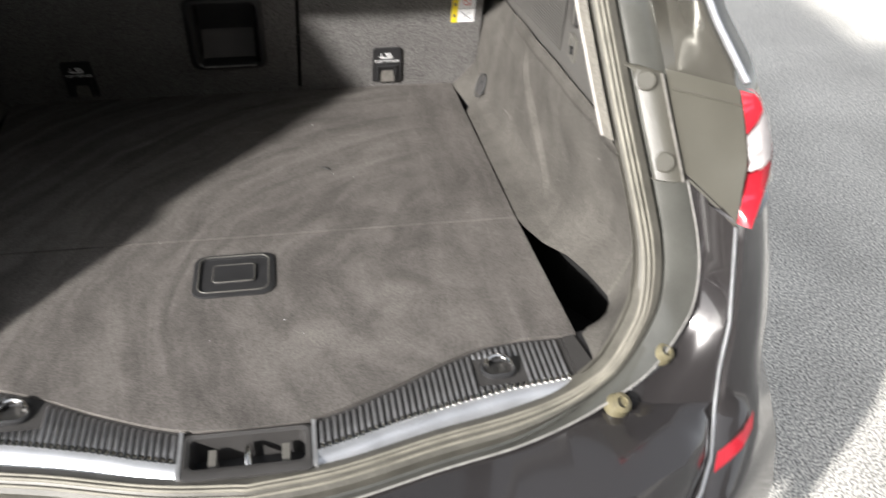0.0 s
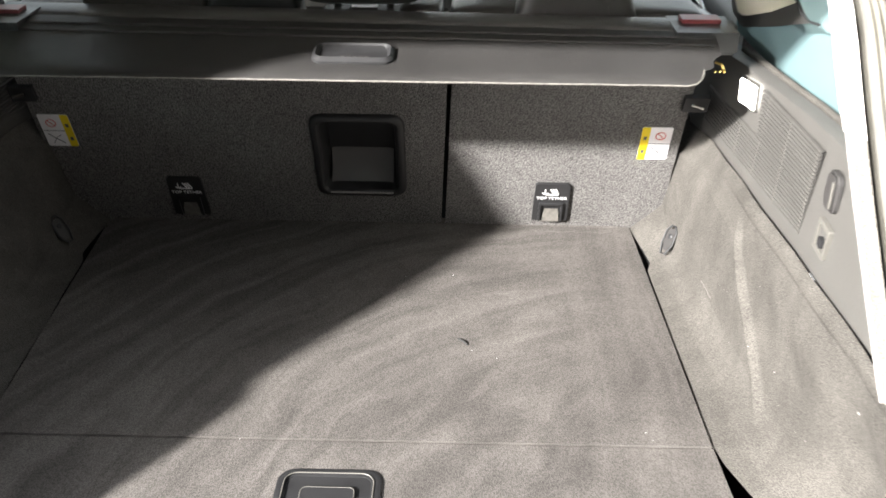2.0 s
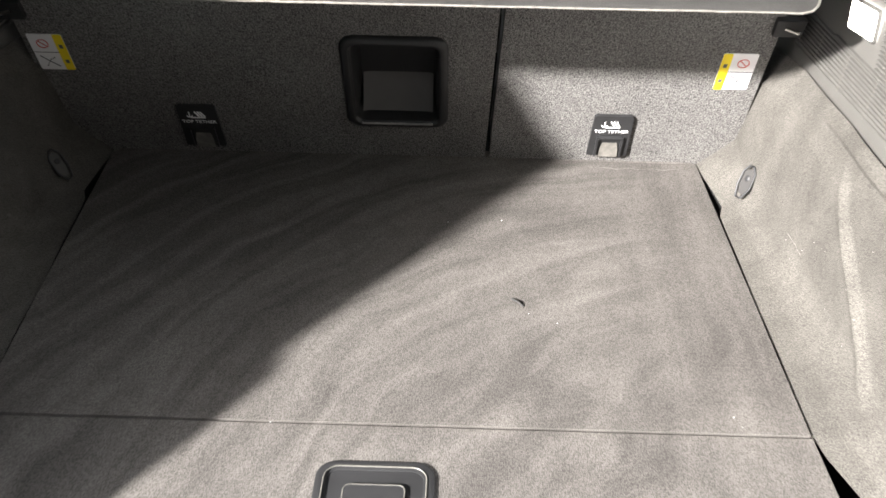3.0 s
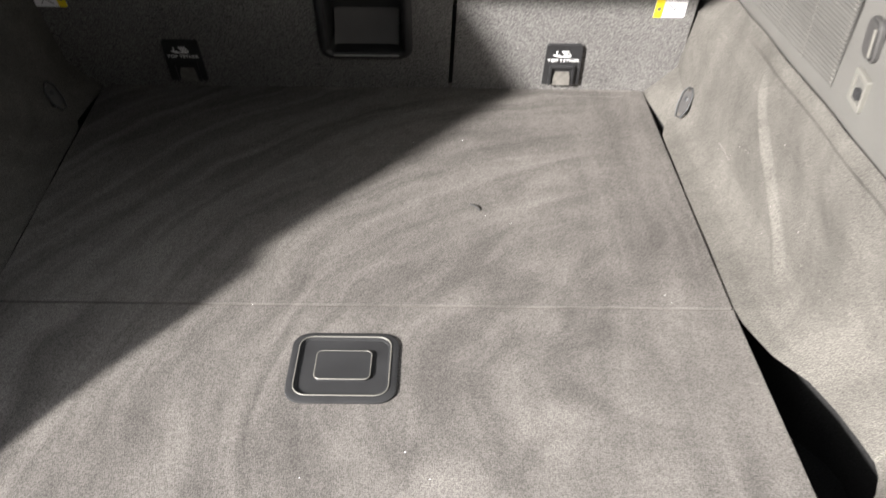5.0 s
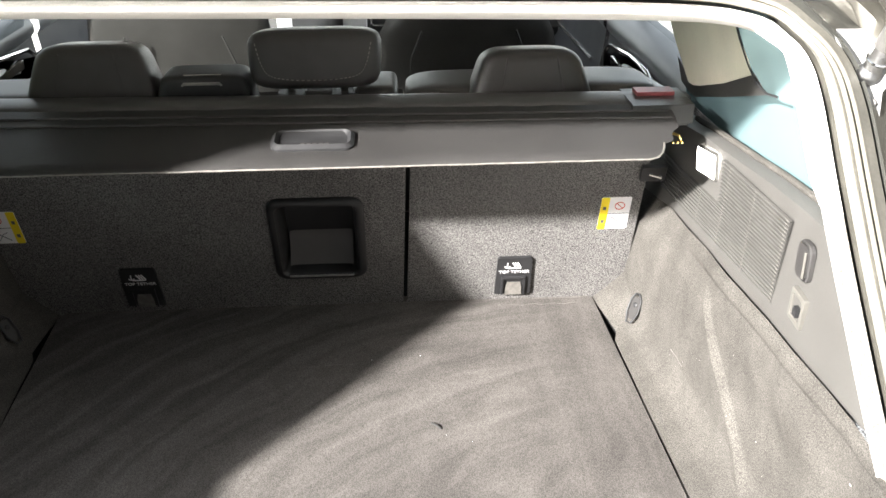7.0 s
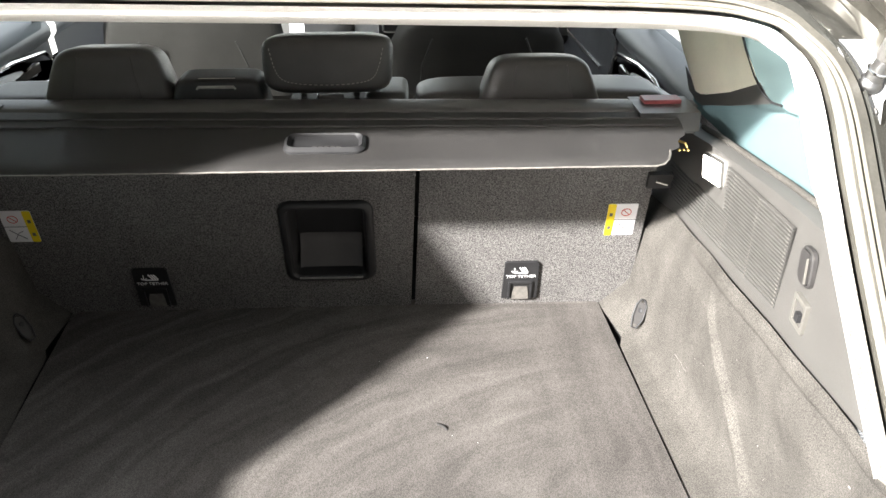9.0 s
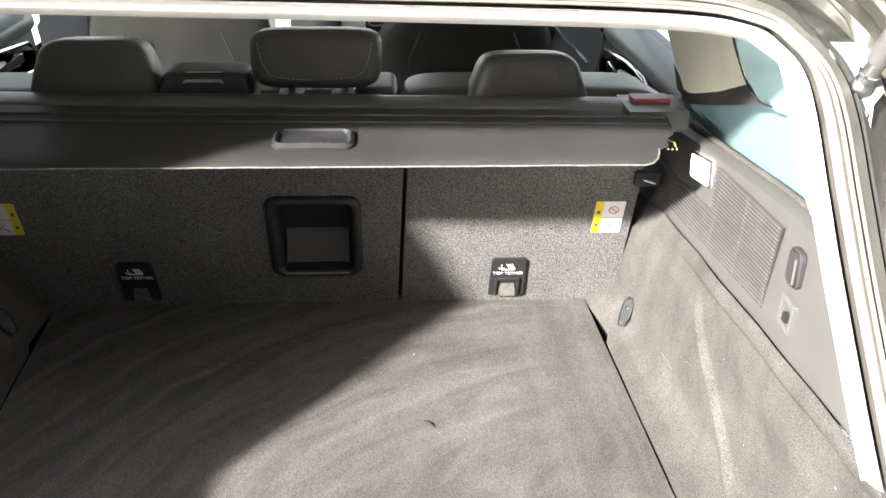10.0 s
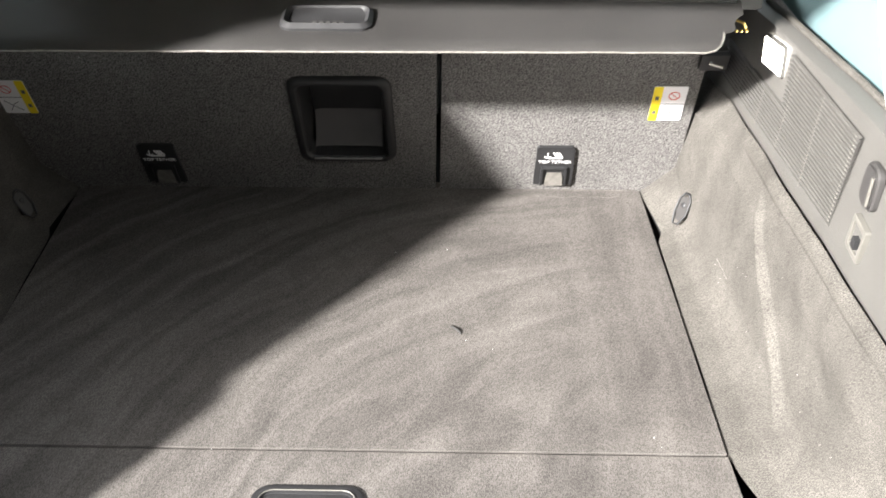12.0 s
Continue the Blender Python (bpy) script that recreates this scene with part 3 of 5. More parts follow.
        strip(bm, [[(s * (0.684 if y0 < 0.5 else 0.80), y0, 1.055 if y0 < 0.5 else 0.95), (s * (0.696 if y0 < 0.5 else 0.80), y1, 1.03 if y0 < 0.5 else 0.95)],
                   [(s * (0.664 if y0 < 0.5 else 0.735), (y0 + t0) / 2, 1.2), (s * (0.676 if y0 < 0.5 else 0.735), (y1 + t1) / 2, 1.2)],
                   [(s * 0.645, t0, 1.37), (s * 0.645, t1, 1.37)]], closed=False)
        part("side_window", bm, mat, car, "blue-tinted quarter glass" if mat == QUARTER else "dark privacy glass" if mat == TINTED else "clear door glass")

# roof skin, with the headlining under it
bm = B()
rows = []
for y, z in ((0.33, 1.415), (0.6, 1.44), (1.0, 1.455), (1.6, 1.46), (2.0, 1.44), (2.25, 1.40)):
    rows.append([(x * 0.66, y, z - 0.06 * abs(x) ** 3) for x in (-1, -0.85, -0.5, 0, 0.5, 0.85, 1)])
strip(bm, rows, closed=False)
part("roof", bm, PAINT, car)
bm = B()
rows = []
for y, z in ((0.40, 1.345), (0.7, 1.375), (1.2, 1.385), (1.8, 1.385), (2.22, 1.36)):
    rows.append([(x * 0.64, y, z - 0.055 * abs(x) ** 3) for x in (-1, -0.85, -0.5, 0, 0.5, 0.85, 1)])
strip(bm, rows, closed=False)
part("headlining", bm, HEADLINING, car, "light beige fabric headlining")
# windscreen and bonnet
bm = B()
strip(bm, [[(x * 0.60, 2.24, 1.40 - 0.05 * x * x) for x in (-1, -0.5, 0, 0.5, 1)], [(x * 0.72, 3.05 - 0.12 * x * x, 1.02) for x in (-1, -0.5, 0, 0.5, 1)]], closed=False)
part("windscreen", bm, CLEAR, car, "clear windscreen glass")
bm = B()
rows = []
for y, z, w in ((3.02, 1.01, 0.76), (3.4, 0.97, 0.78), (3.9, 0.88, 0.76), (4.2, 0.76, 0.68), (4.3, 0.55, 0.66), (4.28, 0.3, 0.66)):
    rows.append([(x * w, y - 0.12 * x * x * (y > 3.1), z - 0.03 * x * x) for x in (-1, -0.5, 0, 0.5, 1)])
strip(bm, rows, closed=False)
part("bonnet", bm, PAINT, car)

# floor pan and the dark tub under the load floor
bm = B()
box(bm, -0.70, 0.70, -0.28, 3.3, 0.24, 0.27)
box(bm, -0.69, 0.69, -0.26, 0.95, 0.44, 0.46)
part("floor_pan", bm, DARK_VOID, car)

# rear bumper
bm = B()
rows = []
for x in [i * 0.745 / 18 for i in range(-18, 19)]:
    a = abs(x - MID * (1 - abs(x) / 0.745))
    g = lerp_table([(0, -0.390), (0.15, -0.376), (0.30, -0.334), (0.45, -0.297), (0.52, -0.268), (0.58, -0.240), (0.68, -0.240), (0.745, -0.236)], a)
    t = min(lerp_table([(0, -0.50), (0.3, -0.485), (0.55, -0.43), (0.66, -0.37), (0.72, -0.31), (0.745, -0.268)], a), g - 0.02)
    zt = lerp_table([(0, 0.596), (0.45, 0.598), (0.52, 0.606), (0.60, 0.606), (0.66, 0.60), (0.745, 0.61)], a)
    rows.append([(x, g + 0.012, zt), (x, g - 0.4 * (g - t), zt - 0.006), (x, t + 0.02, zt - 0.022), (x, t, zt - 0.05), (x, t - 0.012, 0.46), (x, t, 0.36), (x, t + 0.06, 0.27)])
strip(bm, rows, closed=False)
part("rear_bumper", bm, PAINT, car, "dark metallic painted rear bumper")

# tail lamps at the body's corners
for s in (1, -1):
    lamp_out = [(0.768, -0.112, 1.050), (0.792, -0.100, 1.040), (0.826, -0.085, 0.985), (0.826, -0.11, 0.92), (0.774, -0.172, 0.866)]
    lamp_in = [(0.760, -0.115, 1.050), (0.766, -0.126, 1.020), (0.776, -0.142, 0.965), (0.778, -0.150, 0.935), (0.765, -0.170, 0.866)]
    a, b = spline(lamp_out, 61), spline(lamp_in, 61)
    mid = [(p + q) / 2 + Vector((0.010, -0.016, 0)) for p, q in zip(a, b)]
    slant = (-7, -4, 0, 3, 6)
    lines = [a, [p.lerp(q, 0.5) + Vector((0.004, -0.003, 0)) for p, q in zip(a, mid)], mid, [p.lerp(q, 0.5) + Vector((0.001, -0.004, 0)) for p, q in zip(mid, b)], b]
    lamp = None
    for name, i0, i1, mat, lab in (("tail_lamp", 0, 17, RED_LENS, "red tail lamp lens"), ("reversing_lens", 18, 38, CLEAR_LENS, "clear reversing lamp lens"), ("brake_lens", 39, 60, RED_LENS, "red brake lamp lens")):
        bm = B()
        loops = []
        for L, d in zip(lines, slant):
            lo, hi = i0 + (d if i0 else 0), i1 + (d if i1 < 60 else 0)
            loops.append([L[round(lo + (hi - lo) * k / 14)] for k in range(15)])
        strip(bm, [[(s * p.x, p.y, p.z) for p in L] for L in loops], closed=False)
        bmesh.ops.solidify(bm, geom=bm.faces[:], thickness=0.008)
        bevelled(bm, 0.0015, 2, 60)
        lamp = part(name, bm, mat, car if lamp is None else lamp, lab)
    # plastic cover between gutter and lamp, stepped at its top, and the narrow one with the plugs beside it
    def rear_skin(z, u, proud=0.0):
        g = Vector([lerp_table([(p[2], p[i]) for p in SEAL[4:19]], z) for i in (0, 1)])
        p = (g + Vector((0.080, -0.014))).lerp(joint(z), u)
        return (s * (p.x + 0.4 * proud), p.y - proud, z)

    bm = B()
    rows = []
    for t in [i / 10 for i in range(11)]:
        rows.append([rear_skin(0.893 - 0.030 * u + t * (0.113 + 0.050 * u), u, 0.005) for u in (-0.10, 0.2, 0.4, 0.6, 0.8, 0.97)])
    rows.append([rear_skin(1.010 + 0.020 * u, u, 0.002) for u in (-0.10, 0.2, 0.4, 0.6, 0.8, 0.97)])
    rows.append([rear_skin(1.024 + 0.020 * u, u, 0.003) for u in (-0.10, 0.2, 0.4, 0.6, 0.8, 0.97)])
    rows.append([rear_skin(1.030 + 0.020 * u, u, -0.004) for u in (-0.10, 0.2, 0.4, 0.6, 0.8, 0.97)])
    strip(bm, rows, closed=False)
    part("lamp_cover", bm, COVER_PLASTIC, car, "grey-brown plastic cover beside the tail lamp")
    bm = B()
    for pts in ([rear_skin(1.006 + 0.020 * u, u, 0.006) for u in (0.03, 0.3, 0.6, 0.97)], [rear_skin(0.888 - 0.028 * u, u, 0.005) for u in (0.0, 0.3, 0.6, 0.97)]):
        tube(bm, pts, 0.0024, 6)
    part("cover_edge", bm, COVER_PLASTIC, car, "raised bead of the cover")
    bm = B()
    rows = []
    for z in (0.885, 0.888, 0.92, 0.95, 0.98, 1.01, 1.028, 1.036, 1.040):
        g = Vector([lerp_table([(p[2], p[i]) for p in SEAL[4:19]], z) for i in (0, 1)])
        k = min(1, (1.040 - z) / 0.012) ** 0.5
        d = 0.004 if 0.887 < z < 1.039 else -0.003
        rows.append([(s * (g.x + a * (k if a > 0.02 else 1) + d * 0.5), g.y + b * (k if a > 0.02 else 1) - d, z) for a, b in ((0.026, 0.012), (0.030, -0.006), (0.046, -0.015), (0.062, -0.019), (0.068, -0.019), (0.072, -0.010))])
    strip(bm, rows, closed=False)
    plug_panel = part("plug_panel", bm, COVER_PLASTIC, car, "grey-brown plastic panel with two plugs")
    bm = B()
    tube(bm, [Vector(row[4]) + Vector((s * 0.001, -0.001, 0)) for row in rows[1:-2]], 0.0024, 6)
    part("panel_edge", bm, FLAP_PIPING, plug_panel, "pale rounded edge of the panel")
    # rubber stops and blanking plugs on the gutter
    for x, y, z, r in ((0.667, -0.203, 0.661, 0.016), (0.588, -0.252, 0.612, 0.018)):
        bm = B()
        m = look((s * x, y, z), (s * (x - 0.2), y + 0.5, z - 0.75))
        strip(bm, [[(k * r * math.cos(t), k * r * math.sin(t), h) for t in (2 * math.pi * j / 18 for j in range(18))] for k, h in ((1.1, -0.006), (1.1, 0.004), (0.9, 0.010), (0.86, 0.016), (0.5, 0.019), (0.48, 0.013))], m, capped=True)
        part("rubber_stop", bm, STOP_RUBBER, car, "round grey rubber tailgate stop")
    for x, y, z in ((0.668, 0.005, 1.020), (0.689, -0.060, 0.914)):
        bm = B()
        m = look((s * x, y, z), (s * (x + 0.26), y + 0.82, z - 0.48))
        strip(bm, [[(k * 0.016 * math.cos(t), k * 0.016 * math.sin(t), h) for t in (2 * math.pi * j / 18 for j in range(18))] for k, h in ((1.0, -0.004), (1.0, 0.0015), (0.88, 0.0022), (0.84, 0.001))], m, capped=True)
        part("blanking_plug", bm, COVER_PLASTIC, car, "round blanking plug")

# open tailgate overhead on two gas struts
tailgate = thing("tailgate", (0, 0.36, 1.44), "open dark grey tailgate raised overhead", "tailgate")
GATE = [(0.33, 1.455, 0.60), (0.27, 1.535, 0.61), (0.06, 1.775, 0.64), (-0.16, 1.985, 0.67), (-0.22, 2.040, 0.68), (-0.46, 2.190, 0.70), (-0.66, 2.215, 0.66), (-0.73, 2.165, 0.64)]


def gate_point(u, row):
    y, z, w = row
    return (u * w, y, z + 0.03 * (1 - u * u))


for name, rows_, us, mat, lab in (("hinge_rail", GATE[:2], (-1, -0.5, 0, 0.5, 1), PAINT, ""), ("window_stile", GATE[1:4], (-1, -0.88), PAINT, ""), ("window_stile", GATE[1:4], (0.88, 1), PAINT, ""),
                                  ("rear_window", GATE[1:4], (-0.88, -0.4, 0, 0.4, 0.88), TINTED, "dark privacy glass"), ("lower_panel", GATE[3:], (-1, -0.6, 0, 0.6, 1), PAINT, "")):
    bm = B()
    strip(bm, [[gate_point(u, r) for u in us] for r in rows_], closed=False)
    bmesh.ops.solidify(bm, geom=bm.faces[:], thickness=0.006 if mat == TINTED else 0.045)
    part(name, bm, mat, tailgate, lab)
for s in (1, -1):
    strut = thing("gas_strut", (s * 0.625, 0.196, 1.288), "grey tailgate gas strut on a bolted ball bracket", "gas strut", "tailgate struts")
    a, b = Vector((s * 0.625, 0.196, 1.288)), Vector((s * 0.69, -0.10, 1.86))
    way = (b - a).normalized()
    bm = B()
    tube(bm, [a + way * 0.034, a + way * 0.036, a + way * 0.40], 0.0115, 16)
    part("strut_barrel", bm, GREY_PLASTIC, strut)
    bm = B()
    tube(bm, [a + way * 0.35, b], 0.005, 10)
    part("strut_rod", bm, CHROME, strut)
    bm = B()
    bmesh.ops.create_uvsphere(bm, u_segments=16, v_segments=10, radius=0.0125, matrix=Matrix.Translation(a))
    tube(bm, [a, a + way * 0.020, a + way * 0.026, a + way * 0.036], 0.0100, 14)
    joint_cup = part("ball_joint", bm, ALUMINIUM, strut, "pale ball socket")
    bm = B()
    tube(bm, [a + way * 0.018 + 0.0108 * (math.cos(t) * way.orthogonal().normalized() + math.sin(t) * way.cross(way.orthogonal()).normalized()) for t in (2 * math.pi * i / 20 for i in range(20))], 0.0014, 6, closed=True)
    part("spring_ring", bm, CHROME, joint_cup, "bright spring ring")
    # two stepped plates bolted to the gutter's outer side
    n = Vector((-s * 0.35, -0.85, 0.40)).normalized()
    ux = Vector((0, 0, 1)).cross(n).normalized() * (1 if s > 0 else -1)
    uy = n.cross(ux).normalized() * (1 if s > 0 else -1)
    at = a - 0.002 * n
    m = Matrix(((ux.x, uy.x, n.x, at.x), (ux.y, uy.y, n.y, at.y), (ux.z, uy.z, n.z, at.z), (0, 0, 0, 1)))
    for outline, deep, lab in (([(-0.012, -0.030), (-0.001, -0.064), (0.016, -0.058), (0.015, -0.018), (0.023, -0.004), (0.018, 0.010), (-0.004, 0.012), (-0.016, 0.0)], 0.0, "steel plate holding the ball"),
                               ([(-0.040, 0.044), (-0.012, 0.046), (0.002, 0.030), (0.010, 0.018), (-0.006, 0.006), (-0.026, 0.012)], -0.006, "stepped upper plate")):
        bm = B()
        prism(bm, outline, deep - 0.004, deep, m)
        bevelled(bm, 0.0012, 2)
        plate = part("strut_bracket", bm, ALUMINIUM, strut, lab)
        bm = B()
        tube(bm, [m @ Vector((x, y, deep + 0.001)) for x, y in (outline[:2] if deep == 0 else outline[1:4])], 0.0012, 6)
        part("plate_fold", bm, BRIGHT_EDGE, plate, "bright folded edge")
    for x, y in ((0.006, -0.030), (0.006, -0.046)):
        bm = B()
        strip(bm, [[(x + r * math.cos(t), y + r * math.sin(t), h) for t in (2 * math.pi * j / 6 for j in range(6))] for r, h in ((0.0055, 0.0), (0.0055, 0.004), (0.0045, 0.005))], m, capped=True)
        part("bolt_head", bm, DARK_STEEL, strut)

# wheels
def wheel(x, y):
    w = thing("wheel", (x, y, 0.33), "black tyre on a silver alloy wheel", "wheel", "car wheels")
    m = Matrix.Translation((x, y, 0.33)) @ Matrix.Rotation(math.pi / 2, 4, "Y")
    bm = B()
    strip(bm, [[(r * math.cos(t), r * math.sin(t), h) for t in (2 * math.pi * j / 40 for j in range(40))] for r, h in ((0.22, -0.10), (0.30, -0.105), (0.325, -0.08), (0.33, 0), (0.325, 0.08), (0.30, 0.105), (0.22, 0.10))], m)
    part("tyre", bm, TYRE, w)
    bm = B()
    strip(bm, [[(r * math.cos(t), r * math.sin(t), h) for t in (2 * math.pi * j / 40 for j in range(40))] for r, h in ((0.22, -0.10), (0.20, -0.07), (0.05, -0.085), (0.05, 0.085), (0.20, 0.07), (0.22, 0.10))], m, capped=True)
    part("rim", bm, ALUMINIUM, w)


for x in (0.78, -0.78):
    wheel(x, 0.62)
    wheel(x, 3.42)

# ---- load floor ----
def half_width(y):
    return lerp_table([(-0.30, 0.580), (-0.07, 0.569), (0.26, 0.559), (0.30, 0.552), (0.50, 0.549), (0.66, 0.545), (0.81, 0.544), (1.0, 0.535)], y)


REAR_EDGE = [(0, -0.231), (0.09, -0.224), (0.15, -0.202), (0.225, -0.166), (0.30, -0.124), (0.37, -0.092), (0.43, -0.084), (0.70, -0.084)]


def rear_y(x):
    return lerp_table(REAR_EDGE, abs(x - MID))


def floor_panel(name, y0, y1, label, curved):
    bm = B()
    xs = [-1 + 2 * i / 32 for i in range(33)]
    edge = lambda x, y: x * half_width(y) if x > 0 else -x * (2 * middle(y) - half_width(y))
    front = [(edge(x, y1), y1) for x in xs]
    back = [(edge(x, -0.1 if curved else y0), rear_y(edge(x, -0.1)) if curved else y0) for x in xs]
    outline = front + list(reversed(back))
    prism(bm, outline, FLOOR - 0.022, FLOOR)
    bevelled(bm, 0.004, 2)
    panel = thing(name, (0, (y0 + y1) / 2, FLOOR - 0.022), label, "floor panel", "load floor panels")
    part("carpet_board", bm, FLOOR_CARPET, panel)
    return panel


front_panel = floor_panel("load_floor_panel", 0.2942, 0.968, "brown-grey carpeted load floor board with brushed pile", False)
rear_panel = floor_panel("load_floor_panel", -0.2, 0.2890, "brown-grey carpeted load floor board with a black pull handle", True)
# the carpet's turned-down nose against the seat
bm = B()
strip(bm, [[(x * 0.530, 0.969, FLOOR - 0.012), (x * 0.530, 0.969, FLOOR + 0.004), (x * 0.530, 0.977, FLOOR + 0.010), (x * 0.530, 0.986, FLOOR + 0.006), (x * 0.530, 0.99, FLOOR - 0.012)] for x in (-1, -0.5, 0, 0.5, 1)], closed=False)
part("carpet_nose", bm, FLOOR_CARPET, front_panel)

# creases pressed into the pile
for y, x0, x1 in ((0.742, -0.38, 0.06), (0.945, 0.36, 0.50)):
    bm = B()
    tube(bm, [(x0 + (x1 - x0) * i / 24, y + 0.003 * math.sin(i * 0.9), FLOOR - 0.0007 + 0.0003 * math.sin(i * 2.3)) for i in range(25)], 0.0015, 6)
    part("carpet_crease", bm, FLOOR_CARPET, front_panel, "pale crease pressed into the pile")

# recessed pull handle in the rear board
hx0, hx1, hy0, hy1 = -0.071, 0.071, 0.098, 0.228
HX = 0.014
M = Matrix.Translation((HX, 0, FLOOR))
bm = B()
frame_ring(bm, rounded(hx0, hx1, hy0, hy1, 0.024), rounded(hx0 + 0.014, hx1 - 0.014, hy0 + 0.014, hy1 - 0.014, 0.014), -0.004, 0.003, M, 0.002)
handle = part("handle_bezel", bm, BLACK_PLASTIC, rear_panel, "black plastic handle surround")
bm = B()
prism(bm, rounded(hx0 + 0.006, hx1 - 0.006, hy0 + 0.006, hy1 - 0.006, 0.018), 0.0006, 0.0022, M)
part("handle_well", bm, BLACK_PLASTIC, handle)
bm = B()
prism(bm, rounded(-0.036, 0.036, 0.137, 0.190, 0.008), 0.002, 0.0060, M)
bevelled(bm, 0.002, 2)
part("handle_flap", bm, BLACK_PLASTIC, handle, "flat black plastic pull flap")
# pale rings on bezel and flap stand for their thin highlights
bm = B()
for outer, r in (((hx0 + 0.010, hx1 - 0.010, hy0 + 0.010, hy1 - 0.010), 0.018), ((-0.036, 0.036, 0.137, 0.190), 0.008)):
    tube(bm, [(HX + x, y, FLOOR + 0.0055) for x, y in rounded(*outer, r)], 0.0010, 6, closed=True)
part("handle_edge", bm, PALE_PLASTIC, handle, "handle edge with its thin highlight")

# crumbs and a nick on the carpet
crumbs = B()
for x, y, r in ((0.176, 0.763, 0.003), (0.087, 0.755, 0.002), (-0.126, 0.29, 0.002), (0.463, 0.322, 0.0022), (0.47, 0.305, 0.0016), (0.10, 0.02, 0.003), (-0.02, -0.02, 0.002), (0.13, -0.02, 0.002), (0.21, 0.52, 0.002), (0.25, 0.50, 0.002)):
    r *= 0.42
    bmesh.ops.create_icosphere(crumbs, subdivisions=1, radius=r, matrix=Matrix.Translation((x, y, FLOOR + r * 0.4)) @ Matrix.Diagonal((1, 0.6, 0.5, 1)))
whole("crumbs", crumbs, PRINT, "pale crumbs and grit on the carpet", "crumbs", kind="stuff")
bm = B()
tube(bm, [(0.186, 0.553, FLOOR + 0.001), (0.196, 0.543, FLOOR + 0.003), (0.202, 0.535, FLOOR + 0.001)], 0.0018, 8, squash=0.5)
whole("lint", bm, SATIN_PLASTIC, "dark scrap of lint on the carpet", "lint")

# ---- sill plates and the latch ----
OUT_EDGE = [(0, -0.320), (0.09, -0.312), (0.15, -0.294), (0.21, -0.272), (0.30, -0.246), (0.39, -0.224), (0.53, -0.206), (0.70, -0.200)]


def out_y(x):
    return lerp_table(OUT_EDGE, abs(x - MID))



LATCH = 0.090
for s in (1, -1):
    sill = thing("sill_plate", (s * 0.33, -0.20, FLOOR - 0.012), "black ribbed sill plate with a bright metal edge", "sill plate", "sill plates")
    start, stop = MID + s * LATCH, s * 0.545 + (0 if s > 0 else 0.08)
    xs = [start + (stop - start) * i / 40 for i in range(41)]
    bm = B()
    prism(bm, [(x, rear_y(x) - 0.003) for x in xs] + [(x, out_y(x) + 0.024) for x in xs[::-1]], FLOOR - 0.018, FLOOR - 0.004)
    part("tread", bm, SATIN_PLASTIC, sill)
    ends = B()
    eye_x = 0.427 if s > 0 else -0.295
    for i in range(int((abs(stop - start) - 0.016) / 0.0098)):
        x = start + s * (0.014 + i * 0.0098)
        y1, y0 = rear_y(x) - 0.008, out_y(x) + 0.026
        spans = [(y0, y1)] if abs(x - eye_x) > 0.040 else [(y0, -0.186), (-0.122, y1)]
        for u0, u1 in spans:
            if u1 - u0 < 0.01:
                continue
            rows = []
            for y, f in ((u0, 0.3), (u0 + 0.006, 1), (u1 - 0.006, 1), (u1, 0.3)):
                rows.append([(x - 0.0034, y, FLOOR - 0.0045), (x - 0.0020 * f, y, FLOOR - 0.0045 + 0.0040 * f), (x, y, FLOOR - 0.0045 + 0.0048 * f), (x + 0.0020 * f, y, FLOOR - 0.0045 + 0.0040 * f), (x + 0.0034, y, FLOOR - 0.0045)])
            rib = B()
            strip(rib, rows, closed=False)
            part("rib", rib, TREAD_PLASTIC, sill)
        bmesh.ops.create_icosphere(ends, subdivisions=1, radius=0.0040, matrix=Matrix.Translation((x, y0 - 0.001, FLOOR + 0.0005)) @ Matrix.Diagonal((0.85, 1.9, 0.6, 1)))
    tagged(part("beaded_edge", ends, CHROME, sill, "bright rounded rib ends"), kind="stuff")
    bm = B()
    strip(bm, [[(x, out_y(x) + d, FLOOR + h) for d, h in ((0.024, -0.004), (0.021, 0.001), (0.012, 0.0005), (0.002, -0.005), (-0.006, -0.018))] for x in xs], closed=False)
    part("metal_edge", bm, SILL_METAL, sill, "bright polished metal edge strip")
    bm = B()
    box(bm, *sorted((start, start + s * 0.006)), out_y(start) - 0.004, rear_y(start) - 0.004, FLOOR - 0.018, FLOOR + 0.002)
    part("end_trim", bm, SILL_METAL, sill)
    bm = B()
    o = 0 if s > 0 else 0.08
    prism(bm, [(s * x + o, y) for x, y in ((0.546, -0.088), (0.566, -0.084), (0.580, -0.170), (0.565, -0.192), (0.546, -0.198))], FLOOR - 0.02, FLOOR - 0.001)
    bevelled(bm, 0.003, 2)
    part("corner_piece", bm, SATIN_PLASTIC, sill, "plain dark corner piece")
    bm = B()
    prism(bm, [(s * x + o, y) for x, y in ((0.54, -0.08), (0.59, -0.07), (0.60, -0.13), (0.585, -0.175), (0.565, -0.196), (0.54, -0.205))], FLOOR - 0.05, FLOOR - 0.006)
    part("sill_base", bm, BLACK_PLASTIC, sill)
    # lashing eye let into the plate
    eye = thing("lashing_eye", (eye_x, -0.155, FLOOR), "chromed lashing eye recessed in the sill plate", "lashing eye", "sill lashing eyes")
    bm = B()
    m = Matrix.Translation((eye_x, -0.152, FLOOR)) @ Matrix.Scale(0.82, 4)
